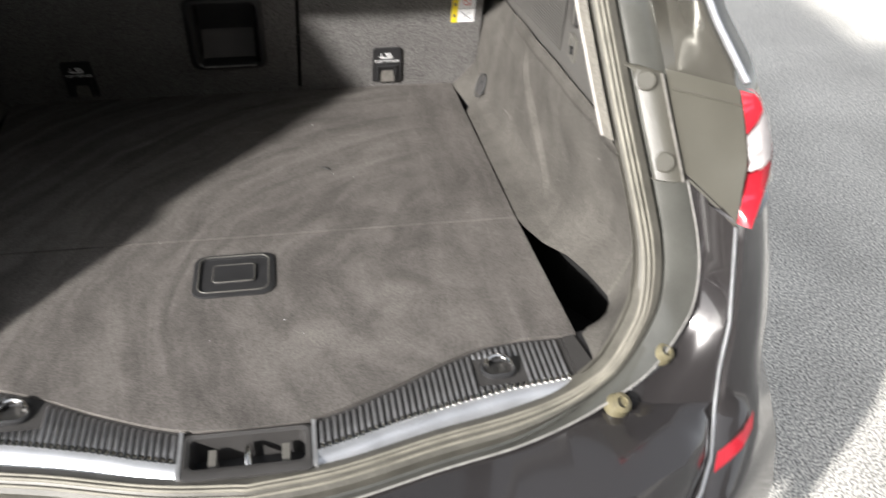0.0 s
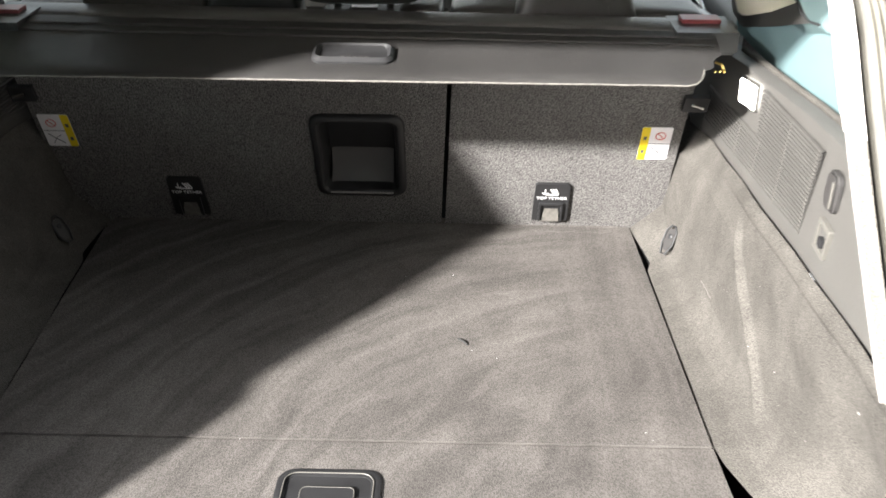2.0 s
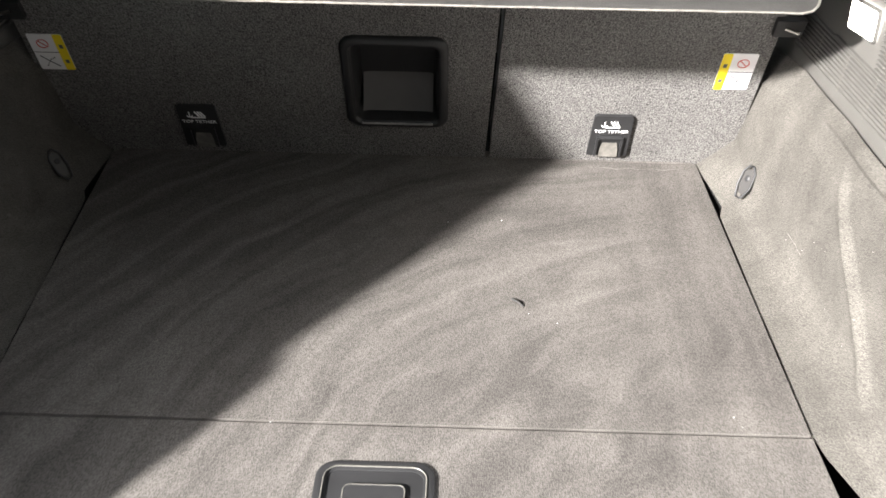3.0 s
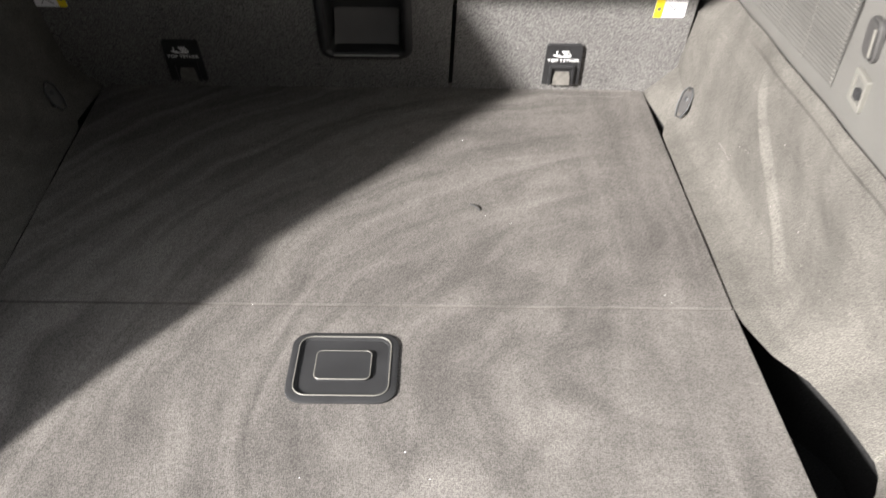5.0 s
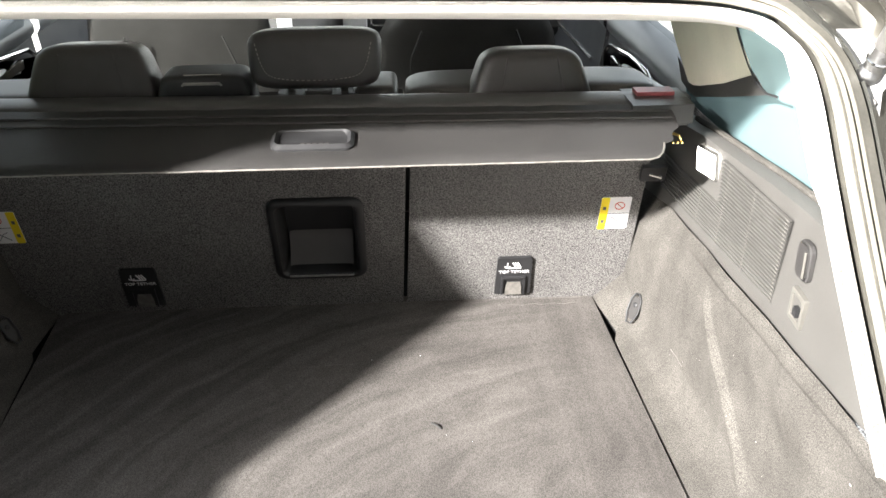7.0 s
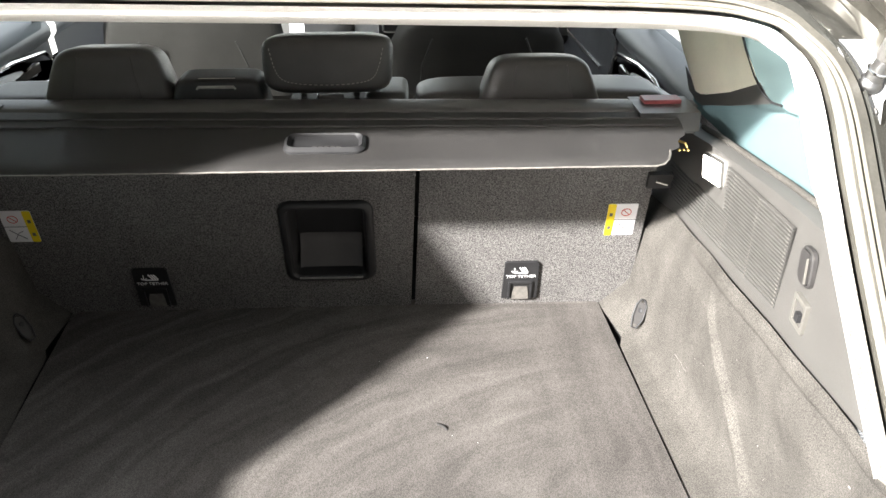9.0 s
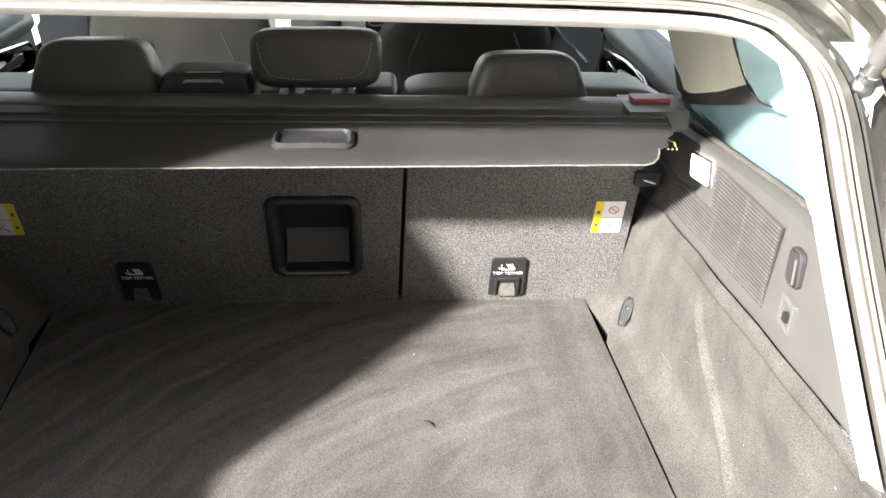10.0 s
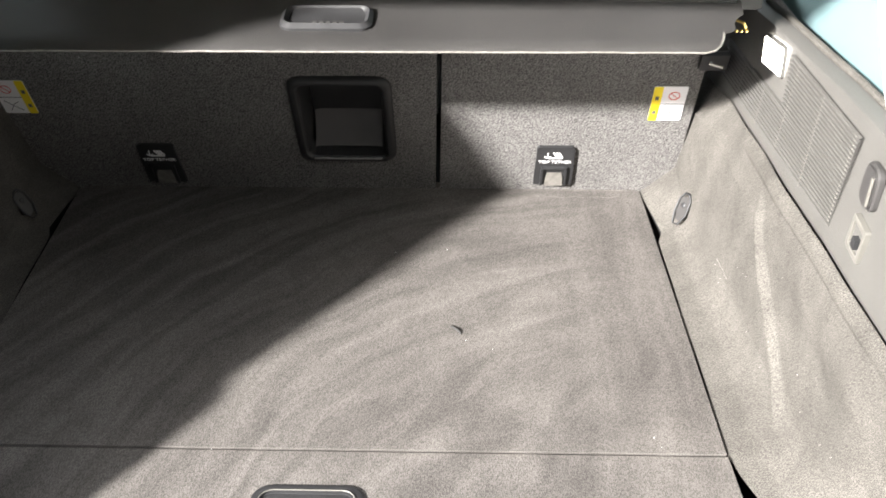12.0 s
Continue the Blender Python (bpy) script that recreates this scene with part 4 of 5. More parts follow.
    frame_ring(bm, rounded(-0.034, 0.034, -0.026, 0.026, 0.022), rounded(-0.026, 0.026, -0.018, 0.018, 0.015), -0.004, 0.003, m, 0.002)
    part("eye_bezel", bm, BLACK_PLASTIC, eye)
    bm = B()
    prism(bm, rounded(-0.028, 0.028, -0.020, 0.020, 0.017), -0.0025, 0.0005, m)
    part("eye_cup", bm, DARK_STEEL, eye, "shiny dark cup")
    bm = B()
    tube(bm, [m @ Vector((0.024 * math.cos(t), 0.022 * math.sin(t) * (1 if math.sin(t) > 0 else 0.8) + 0.002, 0.007 + 0.004 * math.sin(t))) for t in (math.pi * (-0.05 + 1.1 * i / 16) for i in range(17))], 0.0038, 8)
    part("eye_ring", bm, CHROME, eye, "chromed wire ring")

latch = thing("latch_pocket", (MID, -0.27, FLOOR - 0.03), "black tailgate latch pocket with a steel striker", "latch")
bm = B()
m = Matrix.Translation((MID, 0, FLOOR))
frame_ring(bm, rounded(-0.092, 0.092, -0.322, -0.232, 0.012), rounded(-0.080, 0.080, -0.302, -0.243, 0.010), -0.045, -0.001, m, 0.003)
part("pocket_rim", bm, SATIN_PLASTIC, latch)
bm = B()
box(bm, MID - 0.084, MID + 0.084, -0.306, -0.240, FLOOR - 0.05, FLOOR - 0.045)
part("pocket_floor", bm, BLACK_PLASTIC, latch)
bm = B()
tube(bm, [(MID, -0.296, FLOOR - 0.045), (MID, -0.296, FLOOR - 0.012), (MID, -0.286, FLOOR - 0.006), (MID, -0.262, FLOOR - 0.006), (MID, -0.254, FLOOR - 0.012), (MID, -0.254, FLOOR - 0.045)], 0.0048, 10)
part("striker", bm, CHROME, latch, "steel striker bar")
for x in (MID - 0.050, MID + 0.052):
    bm = B()
    box(bm, x - 0.0055, x + 0.0055, -0.296, -0.256, FLOOR - 0.046, FLOOR - 0.012)
    bevelled(bm, 0.003, 2)
    part("guide_block", bm, PALE_PLASTIC, latch, "grey guide block")


# ---- side trims ----
TRIM_TOP = [(-0.05, 0.89), (0.03, 0.925), (0.10, 0.928), (0.19, 0.921), (0.27, 0.916), (0.36, 0.913), (0.50, 0.901), (0.60, 0.895), (0.71, 0.887), (0.81, 0.880), (0.90, 0.864), (1.02, 0.845)]
LEDGE = [(0.16, 1.083), (0.25, 1.083), (0.34, 1.080), (0.44, 1.073), (0.555, 1.061), (0.724, 1.045), (0.80, 1.035), (1.0, 1.02)]
FOOT = [(0.0, 0.655), (0.05, 0.650), (0.10, 0.637), (0.15, 0.620), (0.20, 0.585), (0.26, 0.563), (0.30, 0.555), (0.50, 0.552), (0.66, 0.548), (0.80, 0.547), (0.83, 0.556), (0.90, 0.548), (0.96, 0.537), (1.0, 0.535)]


def behind_seal(y, z, gap=0.014):
    """Keeps a lining's rear end in front of the opening's seal."""
    return max(y, lerp_table([(p[2], p[1]) for p in SEAL[4:19]], z) + gap)


ARCH_END = [(0.616, 0.295), (0.636, 0.314), (0.684, 0.370), (0.730, 0.425), (0.770, 0.487), (0.82, 0.545), (0.88, 0.60)]
SHELF_X = [(0.05, 0.640), (0.15, 0.628), (0.30, 0.618), (0.53, 0.611), (0.65, 0.599), (0.80, 0.590), (0.95, 0.592), (1.0, 0.592)]
SHELF_Z = [(0.05, 0.645), (0.30, 0.646), (0.53, 0.640), (0.65, 0.643), (0.80, 0.656), (0.95, 0.687), (1.0, 0.69)]


def side_trim(s):
    word = "sunlit" if s > 0 else "shaded"
    trim = thing("side_trim", (s * 0.62, 0.4, FLOOR), "grey carpeted boot side trim with a ribbed plastic upper panel", "side trim", "boot side trims", "structure")
    # carpeted lower wall: columns from the floor's edge to the carpet's top, then round to the sill along the opening
    cols = []
    for y in [1.0, 0.97, 0.94, 0.91, 0.88, 0.85, 0.83, 0.81, 0.80, 0.77, 0.74, 0.71, 0.68, 0.65, 0.62] + [0.61 - 0.006 * i for i in range(79)] + [0.12, 0.10, 0.075, 0.05]:
        cols.append((Vector((lerp_table(FOOT, y), y, FLOOR - 0.004)), Vector((0.633 + (0.010 if y < 0.06 else 0), y, lerp_table(TRIM_TOP, y)))))
    SIDE = len(cols)
    edge = spline([(p[0] - 0.014, p[1] + 0.012, p[2]) for p in (SEAL[12], SEAL[11], SEAL[10], SEAL[9], SEAL[8], SEAL[7], SEAL[6], SEAL[5])], 8)
    feet = spline([(0.655, 0.015, 0.617), (0.650, -0.012, 0.617), (0.632, -0.042, 0.618), (0.606, -0.064, 0.619), (0.582, -0.078, 0.620), (0.582, -0.12, 0.620), (0.578, -0.180, 0.619)], 8)
    cols += list(zip(feet, edge))
    rows = []
    for k in range(-2, 101):
        row = []
        for i, (a, b) in enumerate(cols):
            if k < 0:
                reach = 0.2 if i >= SIDE + 4 else lerp_table([(0.30, 1), (0.55, 0)], a.y)
                row.append(a + (Vector((0.050 * reach, 0, -0.010)) if k == -1 else Vector((0.060 * reach, 0, -0.18))))
                continue
            t = k / 100
            p = a.lerp(b, t)
            y = p.y
            if i < SIDE:
                # a narrow shelf beside the floor, the wheel arch's face over it, and the pocket behind the arch
                sx, sz = lerp_table(SHELF_X, y), lerp_table(SHELF_Z, y)
                over = b.z - 0.006
                far = ease((y - 0.78) / 0.12)        # beside the seat the wall stands steeper over a straight foot
                face = lerp_table([(a.z, a.x), (a.z + 0.4 * (sz - a.z), a.x + (0.62 - 0.20 * far) * (sx - a.x)), (sz, sx), (sz + 0.03, sx + 0.006 - 0.004 * far), (0.82, 0.616 - 0.015 * far), (over - 0.04, 0.624 - 0.019 * far), (b.z, 0.633)], p.z)
                hollow = lerp_table([(a.z, a.x), (0.645, 0.5 * a.x + 0.5 * 0.655), (0.665, 0.672), (0.70, 0.690), (0.76, 0.688), (0.82, 0.674), (0.865, 0.652), (over - 0.012, 0.640), (b.z, 0.633)], p.z)
                d = lerp_table(ARCH_END, p.z) - y
                low = lerp_table([(0.78, 1), (0.87, 0.55), (0.92, 0.3)], p.z)
                p.x = face + (hollow - face) * min(1, 0.12 * ease(d / 0.020) + 0.15 * ease(d / 0.25) + 0.55 * ease((0.20 - y) / 0.13)) * low
                p.x -= 0.0045 * math.exp(-(d / 0.014) ** 2) * lerp_table([(0.63, 0.3), (0.67, 1), (0.80, 1), (0.86, 0)], p.z)
                p.x -= 0.009 * math.exp(-((p.z - b.z + 0.014) / 0.013) ** 4) * min(1, max(0, (0.72 - y) / 0.15))
                p.x += 0.0025 * noise.noise((y * 9, p.z * 9, 1.7))
                if y > 0.815:
                    p.x += 0.011 * min(1, (y - 0.815) / 0.02) * max(0, 1 - abs(p.z - 0.650) / 0.035) * (1 - ease((y - 0.86) / 0.07))
            else:
                p.x += (0.055 - 0.045 * (i - SIDE) / 7) * math.sin(math.pi * t)
                p.y += 0.012 * math.sin(math.pi * t)
            row.append(p)
        rows.append([(s * p.x, p.y, p.z) for p in row])
    bm = B()
    strip(bm, rows[2:], closed=False)
    carpet = part("carpet_lining", bm, TRIM_CARPET, trim, word + " grey-brown carpet lining")
    # rows below the floor are near black, for the shade in the gap
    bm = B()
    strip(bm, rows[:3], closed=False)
    part("underfloor_lining", bm, DARK_VOID, carpet, "lining below the load floor, blackened for shade")
    bm = B()
    tube(bm, [Vector(rows[k][SIDE]) + Vector((-s * 0.001, 0, 0)) for k in range(3, 102)], 0.0024, 6)
    part("lining_seam", bm, BRUSHED_PILE, carpet, "pale seam of the corner piece")
    if s > 0:
        # scratches over the wheel arch and specks caught in the pile
        skin = [Vector(p) for row in rows[3:] for p in row[:SIDE]]
        on_wall = lambda y, z: min(skin, key=lambda p: (p.y - y) ** 2 + (p.z - z) ** 2)
        for z0, ya, yb in ((0.671, 0.652, 0.574), (0.684, 0.636, 0.596)):
            bm = B()
            tube(bm, [on_wall(ya + (yb - ya) * i / 8, z0) + Vector((-0.0002, 0, 0.0002)) for i in range(9)], 0.0007, 5)
            part("scratch", bm, FLAP_PIPING, carpet, "pale scratch in the carpet")
        bm = B()
        rng = random.Random(9)
        for y, z, r in [(0.10, 0.84, 0.0022), (0.33, 0.73, 0.0012), (0.45, 0.735, 0.0012)] + [(rng.uniform(0.15, 0.7), rng.uniform(0.66, 0.82), rng.uniform(0.0005, 0.0009)) for _ in range(14)]:
            bmesh.ops.create_icosphere(bm, subdivisions=1, radius=r, matrix=Matrix.Translation(on_wall(y, z)) @ Matrix.Diagonal((0.6, 1.4, 0.7, 1)))
        tagged(part("lint_specks", bm, EDGE_PIPING, carpet, "pale specks of lint"), kind="stuff")
    # plastic upper panel, from the hem to the window ledge
    bm = B()
    ys = [0.06, 0.10, 0.16, 0.25, 0.34, 0.44, 0.555, 0.65, 0.724, 0.80, 0.90, 1.0]
    rows = []
    for t in (0, 0.06, 0.3, 0.6, 0.9, 1.0):
        rows.append([(s * (0.637 + 0.008 * t + (0.016 if y < 0.07 else 0)), y, lerp_table(TRIM_TOP, y) - 0.006 + t * (lerp_table(LEDGE, max(0.16, y)) - lerp_table(TRIM_TOP, y) + 0.006)) for y in ys])
    rows.append([(s * 0.660, y, lerp_table(LEDGE, max(0.16, y)) + 0.006) for y in ys])
    rows.append([(s * 0.676, y, lerp_table(LEDGE, max(0.16, y)) + 0.004) for y in ys])
    rows.append([(s * 0.690, y, lerp_table(LEDGE, max(0.16, y)) - 0.03) for y in ys])
    rows = [[(x, behind_seal(y, z), z) for x, y, z in row] for row in rows]
    strip(bm, rows, closed=False)
    panel = part("upper_panel", bm, GREY_PLASTIC, trim, "grained grey plastic panel")
    # ribbed grille with columns of dots
    lo = lambda y: lerp_table([(0.33, 0.936), (0.354, 0.934), (0.47, 0.922), (0.59, 0.913), (0.77, 0.897), (0.90, 0.890)], y)
    hi = lambda y: lo(y) + lerp_table([(0.33, 0.122), (0.90, 0.150)], y)
    N = 23
    at = lambda y, r: Vector((s * (0.637 + 0.0035), y, lo(y) + r * (hi(y) - lo(y))))
    for k in range(N):
        r = k / (N - 1)
        far = 0.90 if r < 0.42 else (0.75 if r < 0.5 else 0.600)
        near = 0.342 + 0.02 * (1 - r)
        bm = B()
        a, b = at(near, r), at(far, r)
        nrm = Vector((-s, 0, 0))
        pts = [p + nrm * d + Vector((0, 0, h)) for p in (a, a.lerp(b, 0.33), a.lerp(b, 0.67), b) for d, h in ((0.0, -0.0016), (0.0044, -0.0009), (0.0044, 0.0009), (0.0, 0.0016))]
        strip(bm, [pts[i:i + 4] for i in (0, 4, 8, 12)], closed=False)
        part("grille_rib", bm, GREY_PLASTIC, panel)
    bm = B()
    for y0, y1 in ((0.366, 0.350), (0.476, 0.460), (0.588, 0.560), (0.690, 0.66), (0.80, 0.76)):
        for k in range(N):
            r = k / (N - 1)
            y = y0 + (y1 - y0) * r
            if y > 0.6 and r > 0.42:
                continue
            bmesh.ops.create_icosphere(bm, subdivisions=1, radius=0.0012, matrix=Matrix.Translation(at(y, r) + Vector((-s * 0.0046, 0, 0))))
    part("stud_pattern", bm, FLAP_PIPING, panel, "columns of small pale studs")
    # boot lamp
    lamp = thing("boot_lamp", (s * 0.648, 0.67, 1.0), "lit rectangular boot lamp in the side trim" if s > 0 else "rectangular boot lamp in the side trim", "lamp")
    m = Matrix.Translation((s * 0.642, 0.675, 1.016)) @ Matrix(((0, 0, -s, 0), (-1, 0, 0, 0), (0, 1, 0, 0), (0, 0, 0, 1))) @ Matrix.Rotation(radians(9), 4, "Z")
    bm = B()
    frame_ring(bm, rounded(-0.047, 0.047, -0.022, 0.022, 0.006), rounded(-0.043, 0.043, -0.018, 0.018, 0.004), 0, 0.004, m, 0.001)
    part("lamp_bezel", bm, GREY_PLASTIC, lamp)
    bm = B()
    prism(bm, rounded(-0.0435, 0.0435, -0.0185, 0.0185, 0.004), 0.001, 0.005, m)
    part("lamp_lens", bm, LAMP_LIT if s > 0 else WHITE_PAPER, lamp, "glowing white lens" if s > 0 else "")
    # bag hook with its rounded button, and the small hook below
    hook = thing("bag_hook", (s * 0.645, 0.27, 1.03), "dark oval folding bag hook with a bright edge", "bag hook", "bag hooks")
    m = Matrix.Translation((s * 0.640, 0.288, 1.030)) @ Matrix(((0, 0, -s, 0), (-1, 0, 0, 0), (0, 1, 0, 0), (0, 0, 0, 1))) @ Matrix.Scale(0.86, 4)
    bm = B()
    frame_ring(bm, rounded(-0.021, 0.021, -0.030, 0.030, 0.014), rounded(-0.016, 0.016, -0.025, 0.025, 0.010), -0.002, 0.004, m, 0.002)
    part("hook_bezel", bm, SATIN_PLASTIC, hook)
    bm = B()
    prism(bm, rounded(-0.017, 0.017, -0.026, 0.026, 0.011), 0.0, 0.008, m)
    bevelled(bm, 0.002, 2)
    part("hook_flap", bm, SATIN_PLASTIC, hook)
    bm = B()
    tube(bm, [m @ Vector((0.014, y, 0.010)) for y in (-0.020, -0.01, 0, 0.01, 0.020)], 0.0018, 6)
    part("hook_edge", bm, PALE_PLASTIC, hook, "bright edge")
    clip = thing("net_hook", (s * 0.645, 0.268, 0.965), "pale square net hook with a dark slot", "net hook", "net hooks")
    m = Matrix.Translation((s * 0.638, 0.284, 0.967)) @ Matrix(((0, 0, -s, 0), (-1, 0, 0, 0), (0, 1, 0, 0), (0, 0, 0, 1))) @ Matrix.Rotation(radians(-6), 4, "Z")
    bm = B()
    frame_ring(bm, rounded(-0.019, 0.019, -0.022, 0.022, 0.003), rounded(-0.013, 0.013, -0.015, 0.015, 0.002), -0.002, 0.004, m, 0.001)
    part("clip_frame", bm, PALE_PLASTIC, clip)
    bm = B()
    prism(bm, rounded(-0.014, 0.014, -0.016, 0.016, 0.002), -0.001, 0.0015, m)
    part("clip_recess", bm, GREY_PLASTIC, clip)
    bm = B()
    box(bm, 0.000, 0.010, -0.008, 0.004, 0.001, 0.008, m)
    bevelled(bm, 0.002, 2)
    part("clip_tongue", bm, BLACK_PLASTIC, clip)
    # lashing ring low on the wall near the seat
    loop = thing("lashing_ring", (s * 0.595, 0.83, 0.66), "dark steel lashing ring folded against the carpeted trim", "lashing ring", "side lashing rings")
    m = look((s * 0.594, 0.824, 0.668), (s * 0.965, 1.028, 0.468)) @ Matrix.Translation((0, 0, 0.009)) @ Matrix.Rotation(radians(8), 4, "Z") @ Matrix.Scale(0.84, 4)
    bm = B()
    prism(bm, rounded(-0.0135, 0.0135, -0.026, 0.026, 0.012), -0.012, 0.0045, m)
    bevelled(bm, 0.0015, 2)
    part("ring_base", bm, SATIN_PLASTIC, loop)
    bm = B()
    strip(bm, [[(r * math.cos(t), 0.008 + r * math.sin(t), h) for t in (2 * math.pi * j / 12 for j in range(12))] for r, h in ((0.006, 0.003), (0.006, 0.0062), (0.0045, 0.007))], m, capped=True)
    part("bolt_head", bm, BLACK_PLASTIC, loop)
    bm = B()
    tube(bm, [m @ Vector((x, y, h)) for x, y, h in ((0.005, 0.033, 0.006), (0.0145, 0.020, 0.006), (0.0155, -0.010, 0.007), (0.006, -0.033, 0.010), (-0.007, -0.033, 0.010), (-0.0155, -0.010, 0.007), (-0.0145, 0.020, 0.006), (-0.005, 0.033, 0.006))], 0.0022, 8, closed=True)
    part("wire_ring", bm, BLACK_PLASTIC, loop, "dark steel wire ring")
    # felt sweep along the foot of the quarter window
    bm = B()
    tube(bm, [(s * 0.668, y, lerp_table(LEDGE, y) + 0.008) for y in [0.17 + 0.66 * i / 24 for i in range(25)]], 0.005, 8)
    part("window_sweep", bm, TRIM_CARPET, trim, "fuzzy brown window sweep")
    # pillar beside the seat: light upper part, dark lower edge, and the window's dark border
    lean = lambda y, z, d=0.0: (s * (0.66 - 0.25 * (z - 1.09) + d), y, z)
    pillar = thing("rear_pillar_trim", (s * 0.66, 0.86, 1.03), "light beige pillar trim above a dark grey edge", "pillar trim", "rear pillar trims", "structure")
    bm = B()
    strip(bm, [[lean(0.518, 1.201), lean(0.66, 1.150), lean(0.80, 1.107), lean(0.84, 1.097), lean(0.872, 1.094), lean(0.90, 1.10, 0.02)],
               [lean(0.530, 1.22), lean(0.66, 1.19), lean(0.80, 1.17), lean(0.85, 1.165), lean(0.925, 1.165), lean(0.95, 1.165, 0.02)],
               [lean(0.555, 1.241), lean(0.66, 1.25), lean(0.80, 1.25), lean(0.90, 1.25), lean(0.965, 1.25), lean(0.99, 1.25, 0.02)],
               [lean(0.60, 1.37), lean(0.70, 1.37), lean(0.80, 1.37), lean(0.92, 1.37), lean(0.99, 1.37), lean(1.02, 1.37, 0.02)]], closed=False)
    bmesh.ops.solidify(bm, geom=bm.faces[:], thickness=0.006)
    part("upper_pillar", bm, BEIGE_TRIM, pillar)
    bm = B()
    strip(bm, [[lean(0.474, 1.185, 0.002), lean(0.66, 1.128, 0.002), lean(0.80, 1.088, 0.002), lean(0.844, 1.075, 0.002), lean(0.885, 1.070, 0.004), lean(1.0, 1.06, 0.02)],
               [lean(0.518, 1.203, 0.003), lean(0.66, 1.152, 0.003), lean(0.80, 1.109, 0.003), lean(0.84, 1.099, 0.003), lean(0.872, 1.096, 0.004), lean(1.0, 1.11, 0.02)]], closed=False)
    bmesh.ops.solidify(bm, geom=bm.faces[:], thickness=0.006)
    part("lower_pillar", bm, GREY_PLASTIC, pillar, "dark grey plastic edge")
    bm = B()
    tube(bm, [lean(0.59, 1.32), lean(0.555, 1.241), lean(0.530, 1.21), lean(0.505, 1.192), lean(0.47, 1.188), lean(0.43, 1.195)], 0.0017, 8)
    part("window_border", bm, BLACK_PLASTIC, pillar, "thin dark window border")


side_trim(1)
known = set(bpy.data.objects)
side_trim(-1)
for ob in set(bpy.data.objects) - known:
    if ob.type == "MESH":
        for v in ob.data.vertices:
            v.co.x += 2 * middle(v.co.y)
            v.co.x += lerp_table([(0.66, 0.01), (0.78, -0.002), (0.85, -0.012), (0.93, -0.034), (0.97, -0.045)], v.co.z) * max(0, min(1, (0.20 - v.co.y) / 0.15))
    else:
        ob.location.x += 2 * middle(ob.location.y)
        for c in ob.children:
            c.matrix_parent_inverse = Matrix.Translation(-ob.location)


# ---- rear seats ----
def V(z):
    """Distance up the seat's back for a height."""
    return (z - FLOOR) * math.hypot(1, LEAN_BACK)


def slab_with_hole(bm, x0, x1, y0, y1, hole, z0, z1, m):
    outer = rounded(x0, x1, y0, y1, 0.02, 3)
    if not hole:
        prism(bm, outer, z0, z1, m)
        return bevelled(bm, 0.008, 3)
    a0, a1, b0, b1 = hole
    for u0, u1, v0, v1 in ((x0, a0, y0, y1), (a1, x1, y0, y1), (a0, a1, y0, b0), (a0, a1, b1, y1)):
        box(bm, u0, u1, v0, v1, z0, z1, m)
    bmesh.ops.remove_doubles(bm, verts=bm.verts, dist=1e-5)
    return bm


def warning_label(parent, x0, x1, y0, y1, flip):
    bm = B()
    prism(bm, rounded(x0, x1, y0, y1, 0.003, 3), 0.0005, 0.0016, SEAT)
    card = part("warning_label", bm, WHITE_PAPER, parent, "white and yellow printed warning label", smooth=False)
    w = (x1 - x0) * 0.27
    a, b = (x1 - w, x1) if flip else (x0, x0 + w)
    bm = B()
    prism(bm, rounded(a, b, y0, y1, 0.003, 3), 0.0016, 0.0020, SEAT)
    part("yellow_band", bm, YELLOW_PAPER, card, smooth=False)
    c0, c1 = (x0, x1 - w) if flip else (x0 + w, x1)
    mid = (c0 + c1) / 2
    bm = B()
    box(bm, c0, c1, (y0 + y1) / 2 - 0.0006, (y0 + y1) / 2 + 0.0006, 0.0016, 0.0020, SEAT)
    tube(bm, [SEAT @ Vector((mid + dx * (c1 - c0), y0 + dy * (y1 - y0), 0.002)) for dx, dy in ((-0.32, 0.40), (0.0, 0.24), (0.10, 0.20), (0.32, 0.10))], 0.0009, 5)
    tube(bm, [SEAT @ Vector((mid + dx * (c1 - c0), y0 + dy * (y1 - y0), 0.002)) for dx, dy in ((-0.2, 0.10), (0.05, 0.30), (0.25, 0.36))], 0.0007, 5)
    for k in range(2):
        box(bm, (a + b) / 2 - 0.003, (a + b) / 2 + 0.003, y0 + (0.25 + 0.42 * k) * (y1 - y0) - 0.004, y0 + (0.25 + 0.42 * k) * (y1 - y0) + 0.004, 0.0020, 0.0023, SEAT)
    part("label_drawing", bm, INK, card, smooth=False)
    bm = B()
    q = Vector((mid, y0 + 0.74 * (y1 - y0), 0.002))
    tube(bm, [SEAT @ (q + Vector((0.009 * math.cos(t), 0.009 * math.sin(t), 0))) for t in (2 * math.pi * i / 16 for i in range(16))], 0.0008, 5, closed=True)
    tube(bm, [SEAT @ (q + Vector((d * 0.0065, -d * 0.0065, 0))) for d in (-1, 1)], 0.0008, 5)
    part("label_symbol", bm, RED_INK, card, smooth=False)


